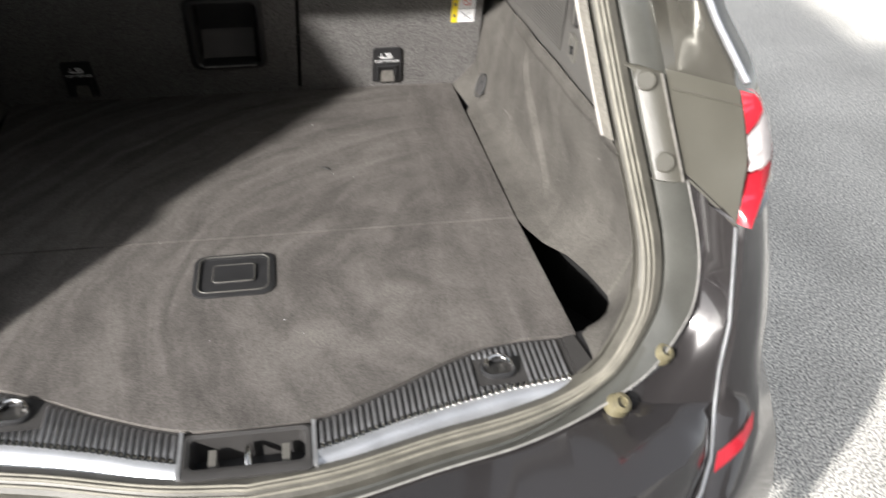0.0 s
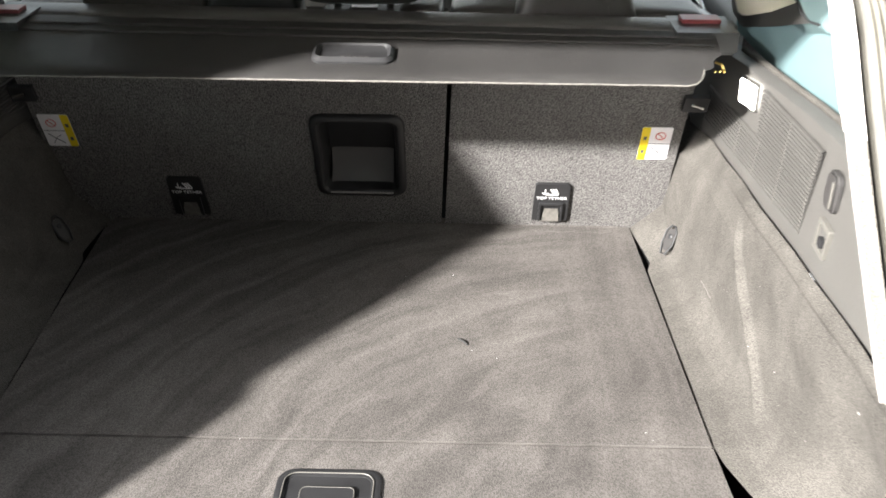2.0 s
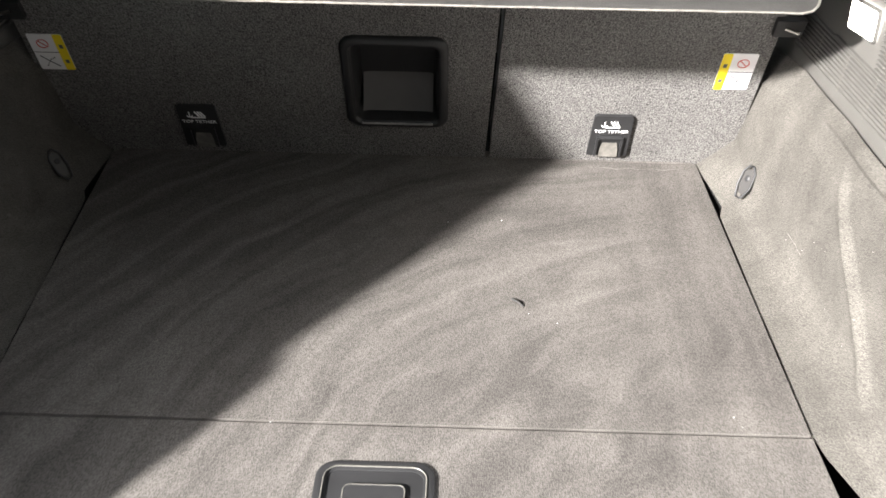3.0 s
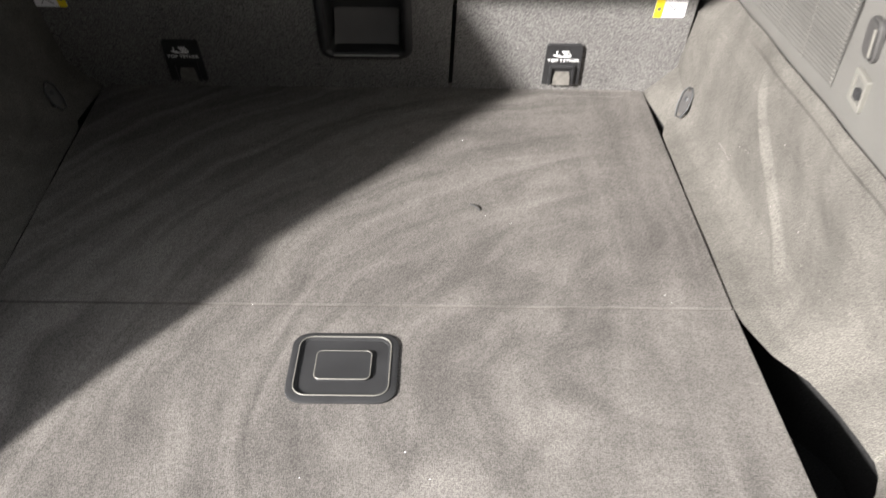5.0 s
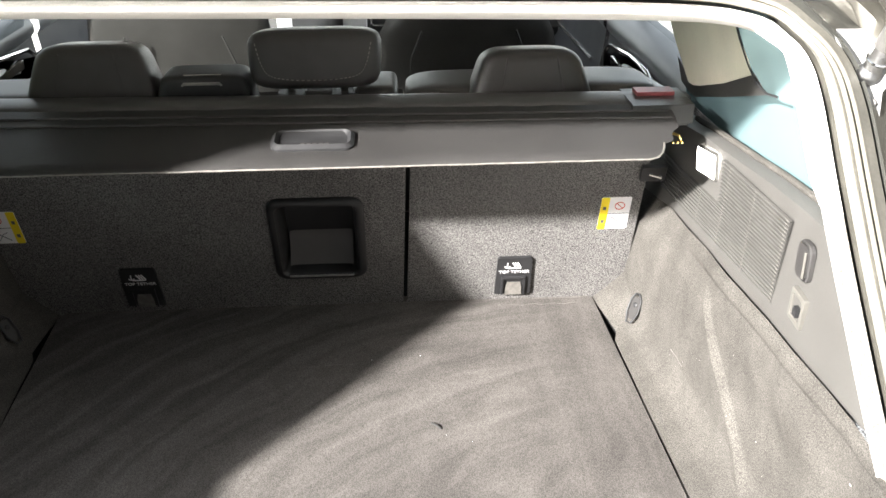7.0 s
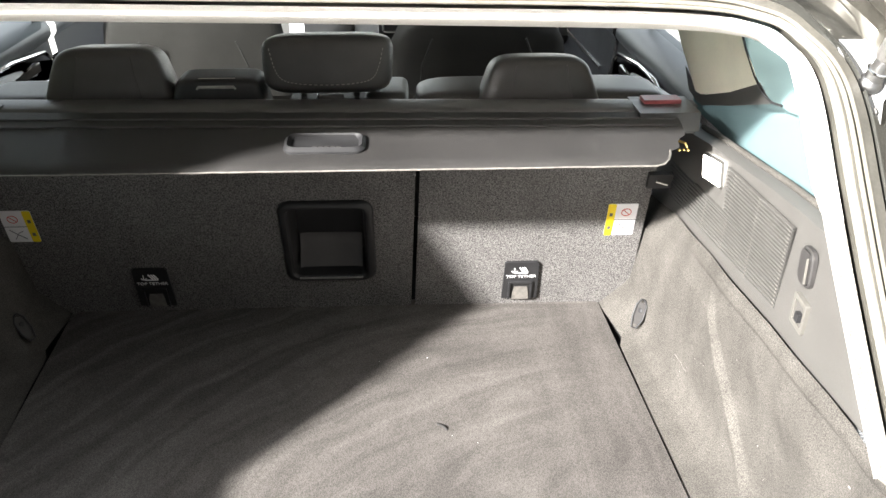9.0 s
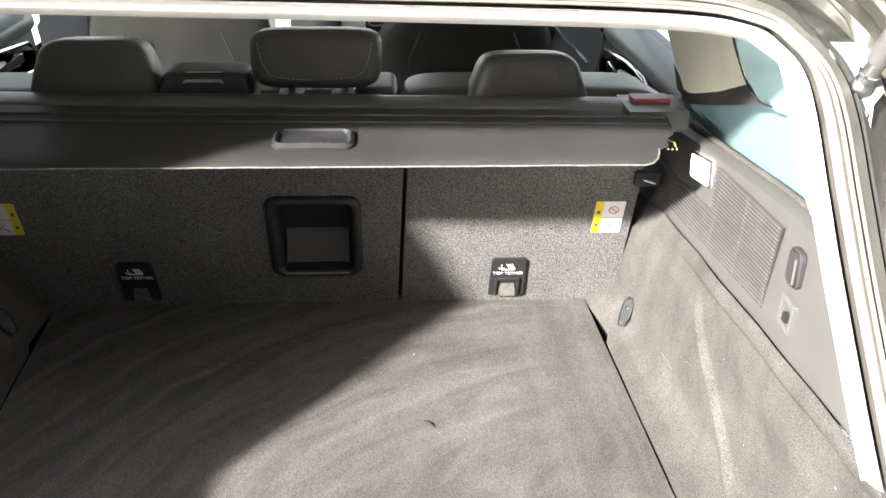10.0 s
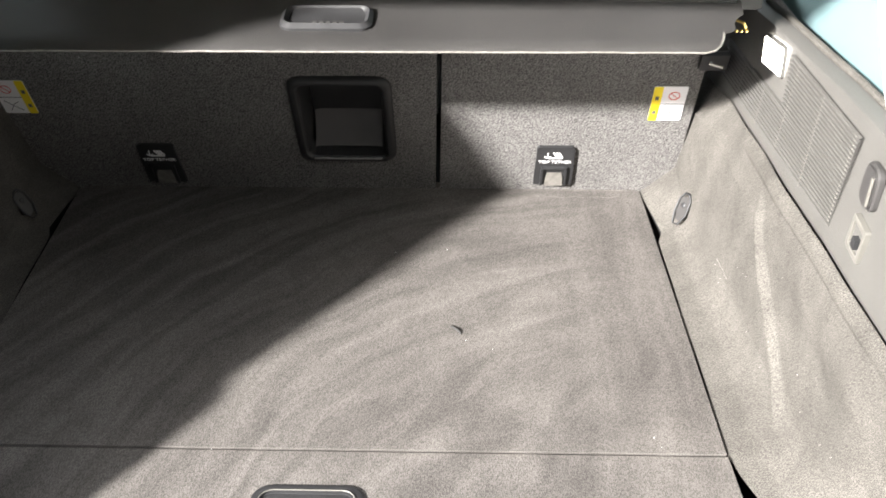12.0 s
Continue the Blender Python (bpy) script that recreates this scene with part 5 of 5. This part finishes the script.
def tether(parent, x):
    """The lower anchor's black plate with its white print."""
    y0, y1 = V(0.642), V(0.741)
    bm = B()
    outer = [(x - 0.036, y0), (x + 0.036, y0), (x + 0.034, y1 - 0.004), (x + 0.030, y1), (x - 0.030, y1), (x - 0.034, y1 - 0.004)]
    prism(bm, outer, 0.0, 0.005, SEAT)
    bevelled(bm, 0.0015, 2)
    plate = part("tether_plate", bm, BLACK_PLASTIC, parent, "black plastic anchor plate with white print")
    bm = B()
    box(bm, x - 0.022, x + 0.022, y0 + 0.048, y0 + 0.053, 0.004, 0.010, SEAT)
    box(bm, x - 0.024, x - 0.020, y0, y0 + 0.053, 0.004, 0.009, SEAT)
    box(bm, x + 0.020, x + 0.024, y0, y0 + 0.053, 0.004, 0.009, SEAT)
    bevelled(bm, 0.001, 1)
    part("anchor_frame", bm, BLACK_PLASTIC, plate)
    bm = B()
    strip(bm, [[SEAT @ Vector(p) for p in row] for row in ([(x - 0.016, y0 + 0.002, 0.010), (x + 0.018, y0 + 0.002, 0.010)], [(x - 0.015, y0 + 0.022, 0.008), (x + 0.017, y0 + 0.022, 0.008)], [(x - 0.012, y0 + 0.036, 0.0055), (x + 0.014, y0 + 0.036, 0.0055)])], closed=False)
    part("anchor_tongue", bm, FLAP_PIPING, plate, "worn metal anchor tongue")
    lettering("TOP TETHER", 0.0105, SEAT @ Matrix.Translation((x, y0 + 0.066, 0.0058)), PRINT, plate)
    bm = B()
    box(bm, x - 0.013, x + 0.013, y0 + 0.075, y0 + 0.078, 0.005, 0.0056, SEAT)
    for dx in (-0.002, 0.003, 0.008):
        tube(bm, [SEAT @ Vector((x + dx - 0.002, y0 + 0.092, 0.0055)), SEAT @ Vector((x + dx + 0.005, y0 + 0.079, 0.0055))], 0.0013, 5)
    tube(bm, [SEAT @ Vector((x - 0.014 + 0.005 * math.cos(t), y0 + 0.082 + 0.004 * math.sin(t), 0.0055)) for t in (math.pi * (1 + i / 8) for i in range(9))] , 0.0011, 5)
    tube(bm, [SEAT @ Vector((x - 0.014, y0 + 0.078, 0.0055)), SEAT @ Vector((x - 0.014, y0 + 0.091, 0.0055))], 0.0011, 5)
    part("anchor_symbol", bm, PRINT, plate, "white seat and anchor symbol")


TRAY_X = -0.007


def rear_seat(x0, x1, label, hole=None):
    seat = thing("rear_seat", ((x0 + x1) / 2, 0.98, FLOOR), label, "rear seat", "rear seat backs")
    bm = B()
    slab_with_hole(bm, x0, x1, V(0.585), V(1.06), hole, -0.02, 0.0, SEAT)
    part("carpet_back", bm, SEAT_CARPET, seat, "speckled grey felt-carpet seat back")
    bm = B()
    box(bm, x0 + 0.004, x1 - 0.004, V(0.585), V(1.03), -0.13, -0.075 if hole else -0.021, SEAT)
    bevelled(bm, 0.02, 3)
    part("cushion", bm, LEATHER, seat, "black leather seat cushion")
    return seat


HOLE = (TRAY_X - 0.074, TRAY_X + 0.074, V(0.716), V(0.886))
wide = rear_seat(-0.606, 0.1525, "wide rear seat back, speckled grey carpet with a black recessed tray", HOLE)
slim = rear_seat(0.1608, 0.594, "narrow rear seat back in speckled grey carpet")
# recessed tray
TRAY = SEAT @ Matrix.Translation((TRAY_X, 0, 0))
y0, y1 = V(0.703), V(0.901)
bm = B()
rim = [(0.088, 0.0, 0.024, 0.0), (0.088, 0.0, 0.024, 0.004), (0.085, 0.003, 0.022, 0.0085), (0.080, 0.008, 0.019, 0.011), (0.075, 0.013, 0.016, 0.010), (0.071, 0.016, 0.014, 0.005)]
strip(bm, [[(x, y, h) for x, y in rounded(-w, w, y0 + d, y1 - d, r)] for w, d, r, h in rim], TRAY)
tray = part("tray_frame", bm, BLACK_PLASTIC, wide, "glossy black plastic tray frame")
bm = B()
inn = rounded(-0.0715, 0.0715, y0 + 0.0155, y1 - 0.0155, 0.0135)
mid_y = (y0 + y1) / 2
flat = [(x * 0.90, (y - mid_y) * 0.94 + mid_y) for x, y in inn]
strip(bm, [[(x, y, 0.0056) for x, y in inn], [(x * 0.97, y, 0.0) for x, y in inn], [(x, y, -0.060) for x, y in flat]], TRAY)
bm.faces.new([bm.verts.new(TRAY @ Vector((x, y, -0.060))) for x, y in flat])
part("tray_pocket", bm, BLACK_PLASTIC, tray)
# ramp paler than the pocket: light falling on it is in its colour
bm = B()
strip(bm, [[(x, y0 + 0.019 + 0.052 * t, -0.0596 + 0.044 * (1 - t) ** 1.7 + 0.003 * (abs(x) / 0.061) ** 10) for x in (-0.061, -0.058, -0.050, 0, 0.050, 0.058, 0.061)] for t in [k / 10 for k in range(11)]], TRAY, closed=False)
part("tray_ramp", bm, TRAY_LIT, tray, "sloping tray bottom, lightened")
# the lip's highlight, laid on as a paler tube
bm = B()
tube(bm, [TRAY @ Vector((x, y0 + 0.0135, 0.0105)) for x in (-0.062, -0.03, 0, 0.03, 0.062)], 0.0022, 8)
part("tray_lip", bm, LIP_HIGHLIGHT, tray, "lower lip with its highlight")
bm = B()
box(bm, 0.020, 0.032, y1 - 0.058, y1 - 0.034, -0.056, -0.047, TRAY)
bevelled(bm, 0.002, 2)
part("tray_catch", bm, DARK_VOID, tray)
for ob in list(wide.children) + list(slim.children):
    if ob.name.startswith(("carpet_back", "cushion")):
        for v in ob.data.vertices:
            if abs(v.co.x - 0.156) < 0.02:
                v.co.x += 0.031 * (v.co.z - 0.737)
tether(wide, -0.359)
tether(slim, 0.369)
warning_label(slim, 0.5195, 0.5755, V(0.806), V(0.882), False)
warning_label(wide, -0.597, -0.540, V(0.815), V(0.889), True)
# lock housings at the outer top corners
for s, seat in ((1, slim), (-1, wide)):
    bm = B()
    box(bm, s * 0.580, s * 0.624, V(0.925), V(0.955), 0.0, 0.010, SEAT)
    bevelled(bm, 0.006, 2)
    lock = part("seat_lock", bm, BLACK_PLASTIC, seat, "black seat lock housing")
    bm = B()
    tube(bm, [SEAT @ Vector((s * 0.59, V(0.95), 0.02)), SEAT @ Vector((s * 0.612, V(0.945), 0.024))], 0.003, 6)
    part("lock_pin", bm, CHROME, lock)


def seat_top(x0, x1, seat):
    """The padded top edge of a back, over the carpet."""
    bm = B()
    m = Matrix.Translation(((x0 + x1) / 2, 0.935, 1.051))
    cushion(bm, x1 - x0, 0.14, 0.09, m, 0.3)
    part("top_bolster", bm, LEATHER, seat)


seat_top(-0.60, -0.44, wide)
seat_top(0.070, 0.151, wide)
seat_top(0.162, 0.61, slim)


def head_restraint(x, w, h, z, seat, middle):
    bm = B()
    m = Matrix.Translation((x, 0.885, z)) @ Matrix.Rotation(radians(-8), 4, "X")
    cushion(bm, w, 0.105, h, m, 0.40, taper=-0.05 if middle else 0.30)
    head = part("head_restraint", bm, LEATHER, seat, "black leather head restraint")
    bm = B()
    if middle:
        pts = [(-0.44, 0.30), (-0.40, -0.05), (-0.34, -0.24), (-0.2, -0.31), (0, -0.33), (0.2, -0.31), (0.34, -0.24), (0.40, -0.05), (0.44, 0.30)]
    else:
        pts = [(-0.185, 0.36), (-0.205, 0.1), (-0.235, -0.2), (-0.25, -0.40)]
    run = spline([(u * w, -0.0535, v * h) for u, v in pts], 40)
    if middle:
        for a in range(0, 39, 1):
            p = run[a].lerp(run[a + 1], 0.15)
            q = run[a].lerp(run[a + 1], 0.7)
            tube(bm, [m @ p, m @ q], 0.0008, 4)
    else:
        for s in (1, -1):
            line = B()
            tube(line, [m @ Vector((s * p.x, p.y + 0.002, p.z)) for p in run], 0.0012, 5)
            part("seam", line, LEATHER, head)
    if middle:
        tagged(part("stitching", bm, STITCH, head, "pale stitched seam"), kind="stuff")
    if middle:
        for dx in (-0.046, 0.046):
            bm = B()
            tube(bm, [(x + dx, 0.885, z - h * 0.45), (x + dx, 0.89, z - h * 0.45 - 0.045)], 0.006, 10)
            part("support_post", bm, CHROME, head)
            bm = B()
            box(bm, x + dx - 0.022, x + dx + 0.022, 0.865, 0.905, z - h * 0.5 - 0.022, z - h * 0.5 - 0.010)
            bevelled(bm, 0.003, 2)
            part("post_collar", bm, BLACK_PLASTIC, head)


head_restraint(0.012, 0.218, 0.100, 1.149, wide, True)
head_restraint(-0.360, 0.238, 0.106, 1.128, wide, False)
head_restraint(0.378, 0.232, 0.102, 1.107, slim, False)

# seat-belt outlet moulding between two restraints
bm = B()
m = Matrix.Translation((-0.174, 0.872, 1.098))
cushion(bm, 0.178, 0.09, 0.074, m, 0.26, taper=0.22)
outlet = part("belt_outlet", bm, BLACK_PLASTIC, wide, "black plastic seat-belt outlet")
# pale tube as the highlight line on the outlet's lip
bm = B()
tube(bm, [(-0.212, 0.832, 1.116), (-0.204, 0.828, 1.122), (-0.146, 0.828, 1.122), (-0.138, 0.832, 1.116)], 0.003, 6)
part("outlet_lip", bm, BRIGHT_EDGE, outlet)
bm = B()
tube(bm, [(-0.212, 0.842, 1.129), (-0.205, 0.838, 1.134), (-0.143, 0.838, 1.134), (-0.136, 0.842, 1.129)], 0.0016, 6)
part("outlet_edge", bm, CHROME, outlet, "bright top edge")

# ---- load cover ----
blind = thing("load_cover", (0, 0.72, 1.06), "black roller load cover, drawn in, with a rigid rear flap", "load cover")
bm = B()
prof = [(0.752, 1.062), (0.752, 1.094), (0.756, 1.099), (0.764, 1.102), (0.800, 1.106), (0.818, 1.102), (0.824, 1.056), (0.775, 1.046)]
askew = lambda x: -0.040 * x
strip(bm, [[(x, y + askew(x), z) for y, z in prof] for x in (-0.585, -0.3, 0, 0.3, 0.585)], capped=True)
cassette = part("cassette", bm, CASSETTE_PLASTIC, blind, "satin black cassette tube")
# thin pale tube draws the highlight on the cassette's front edge
bm = B()
tube(bm, [(x, 0.7545 + askew(x), 1.0945) for x in (-0.58, -0.3, 0, 0.3, 0.52)], 0.0018, 6)
part("cassette_edge", bm, BRIGHT_EDGE, cassette, "front edge with its highlight line")
FLAP_HALF = [(0.560, 0.512), (0.563, 0.526), (0.570, 0.534), (0.585, 0.540), (0.598, 0.543), (0.606, 0.555), (0.614, 0.560), (0.630, 0.561), (0.642, 0.566), (0.655, 0.577), (0.69, 0.581), (0.745, 0.582)]
flap_z = lambda y: 1.073 + 0.150 * (y - 0.56) - 0.4 * max(0, 0.575 - y) ** 2 * 60
bm = B()
rows = []
for k, (y, w) in enumerate(FLAP_HALF):
    rows.append([(w * u / 28, y + askew(w * u / 28) * (y - 0.56) / 0.185, flap_z(y) + 0.0009 * math.sin(u * 1.3 + 2 * y) * (u % 2)) for u in range(-28, 29)])
strip(bm, rows, closed=False)
bmesh.ops.solidify(bm, geom=bm.faces[:], thickness=0.0035)
flap = part("rear_flap", bm, BLIND_VINYL, blind, "black vinyl rear flap")
bm = B()
rng = random.Random(4)
corner = [(0.526, 0.5620), (0.534, 0.5695), (0.540, 0.5845), (0.543, 0.598)]
tube(bm, [(-x, y, flap_z(y)) for x, y in reversed(corner)] + [(-0.512 + 1.024 * i / 44, 0.5588 + 0.0006 * rng.random(), flap_z(0.56) - 0.0006 + 0.0006 * rng.random()) for i in range(45)] + [(x, y, flap_z(y)) for x, y in corner], 0.0016, 8)
part("flap_piping", bm, FLAP_PIPING, flap, "pale sewn edge")
for y in (0.718, 0.692):
    bm = B()
    tube(bm, [(x, y + askew(x) * (y - 0.56) / 0.185, flap_z(y) + 0.0005) for x in (-0.575, 0, 0.575)], 0.0019, 6)
    part("flap_bead", bm, BLIND_VINYL, flap)
# pull handle
ux = Vector((1, -0.012, 0)).normalized()
uy = Vector((0, 1, 0.15)).normalized()
un = ux.cross(uy)
PULL = Matrix(((ux.x, uy.x, un.x, 0.020), (ux.y, uy.y, un.y, 0.630), (ux.z, uy.z, un.z, 1.0840), (0, 0, 0, 1)))
bm = B()
frame_ring(bm, rounded(-0.062, 0.062, -0.030, 0.028, 0.016, 6), rounded(-0.051, 0.051, -0.017, 0.020, 0.010, 6), -0.002, 0.003, PULL, 0.005)
pull = part("pull_handle", bm, BLACK_PLASTIC, blind, "satin black pull handle")
bm = B()
strip(bm, [[(-0.053, -0.019, 0.0035), (0.053, -0.019, 0.0035)], [(-0.051, -0.012, 0.0012), (0.051, -0.012, 0.0012)], [(-0.051, 0.014, 0.0012), (0.051, 0.014, 0.0012)], [(-0.051, 0.023, 0.006), (0.051, 0.023, 0.006)]], PULL, closed=False)
part("grip_cup", bm, BLACK_PLASTIC, pull)
bm = B()
for i in range(5):
    box(bm, -0.018 + i * 0.009, -0.012 + i * 0.009, -0.0165, -0.0135, 0.003, 0.0056, PULL)
part("grip_marks", bm, SATIN_PLASTIC, pull, "small raised marks")
# end fittings with red release markers
for s in (1, -1):
    bm = B()
    box(bm, s * 0.520, s * 0.618, 0.702, 0.80, 1.074, 1.105)
    bevelled(bm, 0.006, 2)
    cap = part("end_cap", bm, SATIN_PLASTIC, blind, "dark plastic end cap")
    bm = B()
    box(bm, s * 0.538, s * 0.600, 0.754, 0.786, 1.102, 1.1115)
    bevelled(bm, 0.002, 2)
    part("release_marker", bm, RED_FLAG, cap, "red release marker")
    bm = B()
    box(bm, s * 0.600, s * 0.632, 0.765, 0.80, 1.050, 1.098)
    bevelled(bm, 0.008, 2)
    part("cap_bracket", bm, BLACK_PLASTIC, cap)
    bm = B()
    tube(bm, [(s * 0.583, 0.690, 1.062), (s * 0.592, 0.685, 1.060), (s * 0.596, 0.686, 1.052)], 0.0022, 8)
    for i in range(3):
        bmesh.ops.create_icosphere(bm, subdivisions=1, radius=0.0026, matrix=Matrix.Translation((s * (0.584 + 0.007 * i), 0.686, 1.048)))
    part("spring_clip", bm, BRASS, cap, "small brass spring clip")


# ---- cabin ----
def front_seat(x, lift, label):
    seat = thing("front_seat", (x, 1.85, 0.35), label, "front seat", "front seats")
    bm = B()
    rows = []
    for z, w, y in ((0.45, 0.25, 1.98), (0.6, 0.262, 1.90), (0.75, 0.262, 1.83), (0.88, 0.252, 1.78), (0.96, 0.236, 1.755), (1.01, 0.21, 1.745), (1.04, 0.15, 1.745), (1.05, 0.06, 1.755)):
        rows.append([(x + w * math.cos(t), y + 0.06 + 0.07 * math.sin(t) * (0.6 if math.sin(t) < 0 else 1), z) for t in (2 * math.pi * j / 24 for j in range(24))])
    rows = [[(px, py, pz + lift * max(0, (pz - 0.7) / 0.35)) for px, py, pz in row] for row in rows]
    strip(bm, rows, capped=True)
    back = part("backrest", bm, SEAT_LEATHER, seat, "black leather backrest")
    bm = B()
    for u in (-0.62, 0.62):
        tube(bm, [(x + u * 0.25, 1.915, 0.5), (x + u * 0.262, 1.785, 0.75), (x + u * 0.245, 1.74, 0.93), (x + u * 0.20, 1.74, 1.0)], 0.003, 6)
    part("back_seam", bm, SEAT_LEATHER, back)
    bm = B()
    cushion(bm, 0.50, 0.52, 0.16, Matrix.Translation((x, 2.16, 0.48)), 0.35)
    part("seat_cushion", bm, SEAT_LEATHER, seat)
    bm = B()
    cushion(bm, 0.26, 0.10, 0.17, Matrix.Translation((x, 1.79, 1.17 + lift)), 0.42, taper=0.15)
    head = part("head_restraint", bm, SEAT_LEATHER, seat)
    for dx in (-0.05, 0.05):
        bm = B()
        tube(bm, [(x + dx, 1.80, 1.10 + lift), (x + dx, 1.80, 1.03)], 0.006, 8)
        part("support_post", bm, CHROME, head)
    bm = B()
    box(bm, x - 0.03, x + 0.03, 1.765, 1.80, 1.040 + lift, 1.055 + lift)
    part("post_collar", bm, BLACK_PLASTIC, head)


front_seat(-0.418, 0.09, "black leather front passenger seat")
front_seat(0.345, 0.025, "black leather driver's seat")

dash = thing("dashboard", (0, 2.6, 0.6), "dark dashboard with a bright centre stack", "dashboard")
bm = B()
strip(bm, [[(x, y + 0.06 * (x / 0.7) ** 2, z) for x in (-0.70, -0.35, 0, 0.35, 0.70)] for y, z in ((2.42, 0.55), (2.40, 0.72), (2.36, 0.86), (2.42, 0.95), (2.60, 0.99), (3.02, 1.01))], closed=False)
part("fascia", bm, SATIN_PLASTIC, dash)
bm = B()
box(bm, -0.215, 0.065, 2.28, 2.40, 0.66, 0.965)
bevelled(bm, 0.012, 2)
stack = part("centre_panel", bm, SILVER_PAINT, dash, "bright silver centre stack")
bm = B()
box(bm, -0.168, -0.008, 2.272, 2.279, 0.80, 0.962)
part("screen", bm, BLACK_PLASTIC, stack, "dark display screen")
for x, w in ((-0.50, 0.09), (0.13, 0.05)):
    bm = B()
    box(bm, x - w, x + w, 2.37, 2.385, 0.89, 0.935)
    bevelled(bm, 0.006, 2)
    vent = part("air_vent", bm, BLACK_PLASTIC, dash)
    bm = B()
    tube(bm, [(x + a, 2.368, 0.912 + b) for a, b in rounded(-w, w, -0.024, 0.024, 0.008)], 0.004, 6, closed=True)
    part("vent_trim", bm, CHROME, vent, "chrome vent surround")
wheel_ob = thing("steering_wheel", (0.37, 2.25, 0.93), "black steering wheel with a silver inlay", "steering wheel")
m = look((0.37, 2.25, 0.925), (0.37, 1.9, 1.05))
bm = B()
tube(bm, [m @ Vector((0.185 * math.cos(t), 0.185 * math.sin(t), 0)) for t in (2 * math.pi * i / 40 for i in range(40))], 0.016, 10, closed=True)
part("wheel_rim", bm, LEATHER, wheel_ob)
bm = B()
box(bm, -0.17, 0.17, -0.03, 0.03, -0.03, -0.01, m)
bevelled(bm, 0.008, 2)
part("wheel_spoke", bm, SATIN_PLASTIC, wheel_ob)

bm = B()
box(bm, -0.13, 0.13, 1.70, 2.35, 0.42, 0.72)
bevelled(bm, 0.03, 3)
whole("centre_console", bm, SATIN_PLASTIC, "dark centre console between the front seats", "console")


DOOR_PLASTIC = material("door_plastic", (0.15, 0.156, 0.165), 0.42, vary=0.08, scale=12, bump=0.1, bump_scale=900)
DOOR_DARK = material("door_dark", (0.04, 0.04, 0.044), 0.4, vary=0.08, scale=12, bump=0.1, bump_scale=900)


def door_lining(s, y0, y1):
    door = thing("door_lining", (s * 0.74, (y0 + y1) / 2, 0.45), "dark door lining with a chrome handle and bright trim line", "door lining", "door linings", "structure")
    ys = (y0, y0 + 0.02, (y0 + y1) / 2, y1 - 0.02, y1)
    bm = B()
    prof = ((0.735, 0.36), (0.715, 0.60), (0.70, 0.74), (0.675, 0.80), (0.70, 0.845), (0.716, 0.93), (0.722, 0.985))
    strip(bm, [[(s * x, y, z) for x, z in prof] for y in ys], closed=False)
    part("lining_panel", bm, DOOR_DARK, door)
    bm = B()
    strip(bm, [[(s * x, y, z) for x, z in ((0.722, 0.984), (0.712, 0.998), (0.712, 1.016), (0.722, 1.034), (0.745, 1.046), (0.795, 1.052))] for y in ys], closed=False)
    part("window_sill", bm, DOOR_PLASTIC, door, "padded grey sill under the glass")
    # swept chrome frame round the handle cup, with the lever in it
    L = y1 - y0
    at = lambda u, z: (s * 0.704, y0 + u * L, z)
    bm = B()
    tube(bm, [at(0.94, 0.892), at(0.94, 0.945), at(0.88, 0.972), at(0.60, 0.995), at(0.40, 0.998), at(0.31, 0.985), at(0.42, 0.960), at(0.66, 0.915)], 0.006, 8, closed=True)
    part("handle_surround", bm, CHROME, door, "swept chrome handle surround")
    bm = B()
    strip(bm, [[at(0.93, 0.896), at(0.66, 0.918), at(0.44, 0.960)], [at(0.93, 0.945), at(0.66, 0.985), at(0.42, 0.992)]], closed=False)
    bmesh.ops.solidify(bm, geom=bm.faces[:], thickness=0.004)
    part("handle_cup", bm, DOOR_DARK, door)
    bm = B()
    box(bm, s * 0.684, s * 0.700, y0 + 0.55 * L, y0 + 0.76 * L, 0.948, 0.968)
    bevelled(bm, 0.006, 2)
    lever = part("door_pull", bm, CHROME, door, "chrome inner door handle")
    bm = B()
    strip(bm, [[(s * (0.700 - d), y0 + u * L, z + h) for d, h in ((0, -w), (0.010, -w * 0.8), (0.014, 0), (0.010, w * 0.8), (0, w))] for u, z, w in ((0.74, 0.948, 0.010), (0.60, 0.962, 0.013), (0.40, 0.978, 0.014), (0.20, 1.000, 0.008))], closed=False)
    part("lever_blade", bm, SILVER_PAINT, lever, "bright swept lever blade")
    bm = B()
    tube(bm, [at(0.10, 0.880), at(0.45, 0.872), at(0.95, 0.862)], 0.006, 8)
    part("trim_line", bm, CHROME, door, "bright trim line")
    bm = B()
    box(bm, s * 0.62, s * 0.70, y0 + 0.18, y1 - 0.15, 0.765, 0.80)
    bevelled(bm, 0.012, 2)
    part("armrest", bm, LEATHER, door)


for s in (1, -1):
    door_lining(s, 0.99, 1.76)
    door_lining(s, 1.80, 2.75)
# the far side's linings stand a little further out and higher
for ob in [o for o in bpy.data.objects if o.name.startswith("door_lining") and o.location.x < 0]:
    ob.location += Vector((-0.06, 0, 0.02))
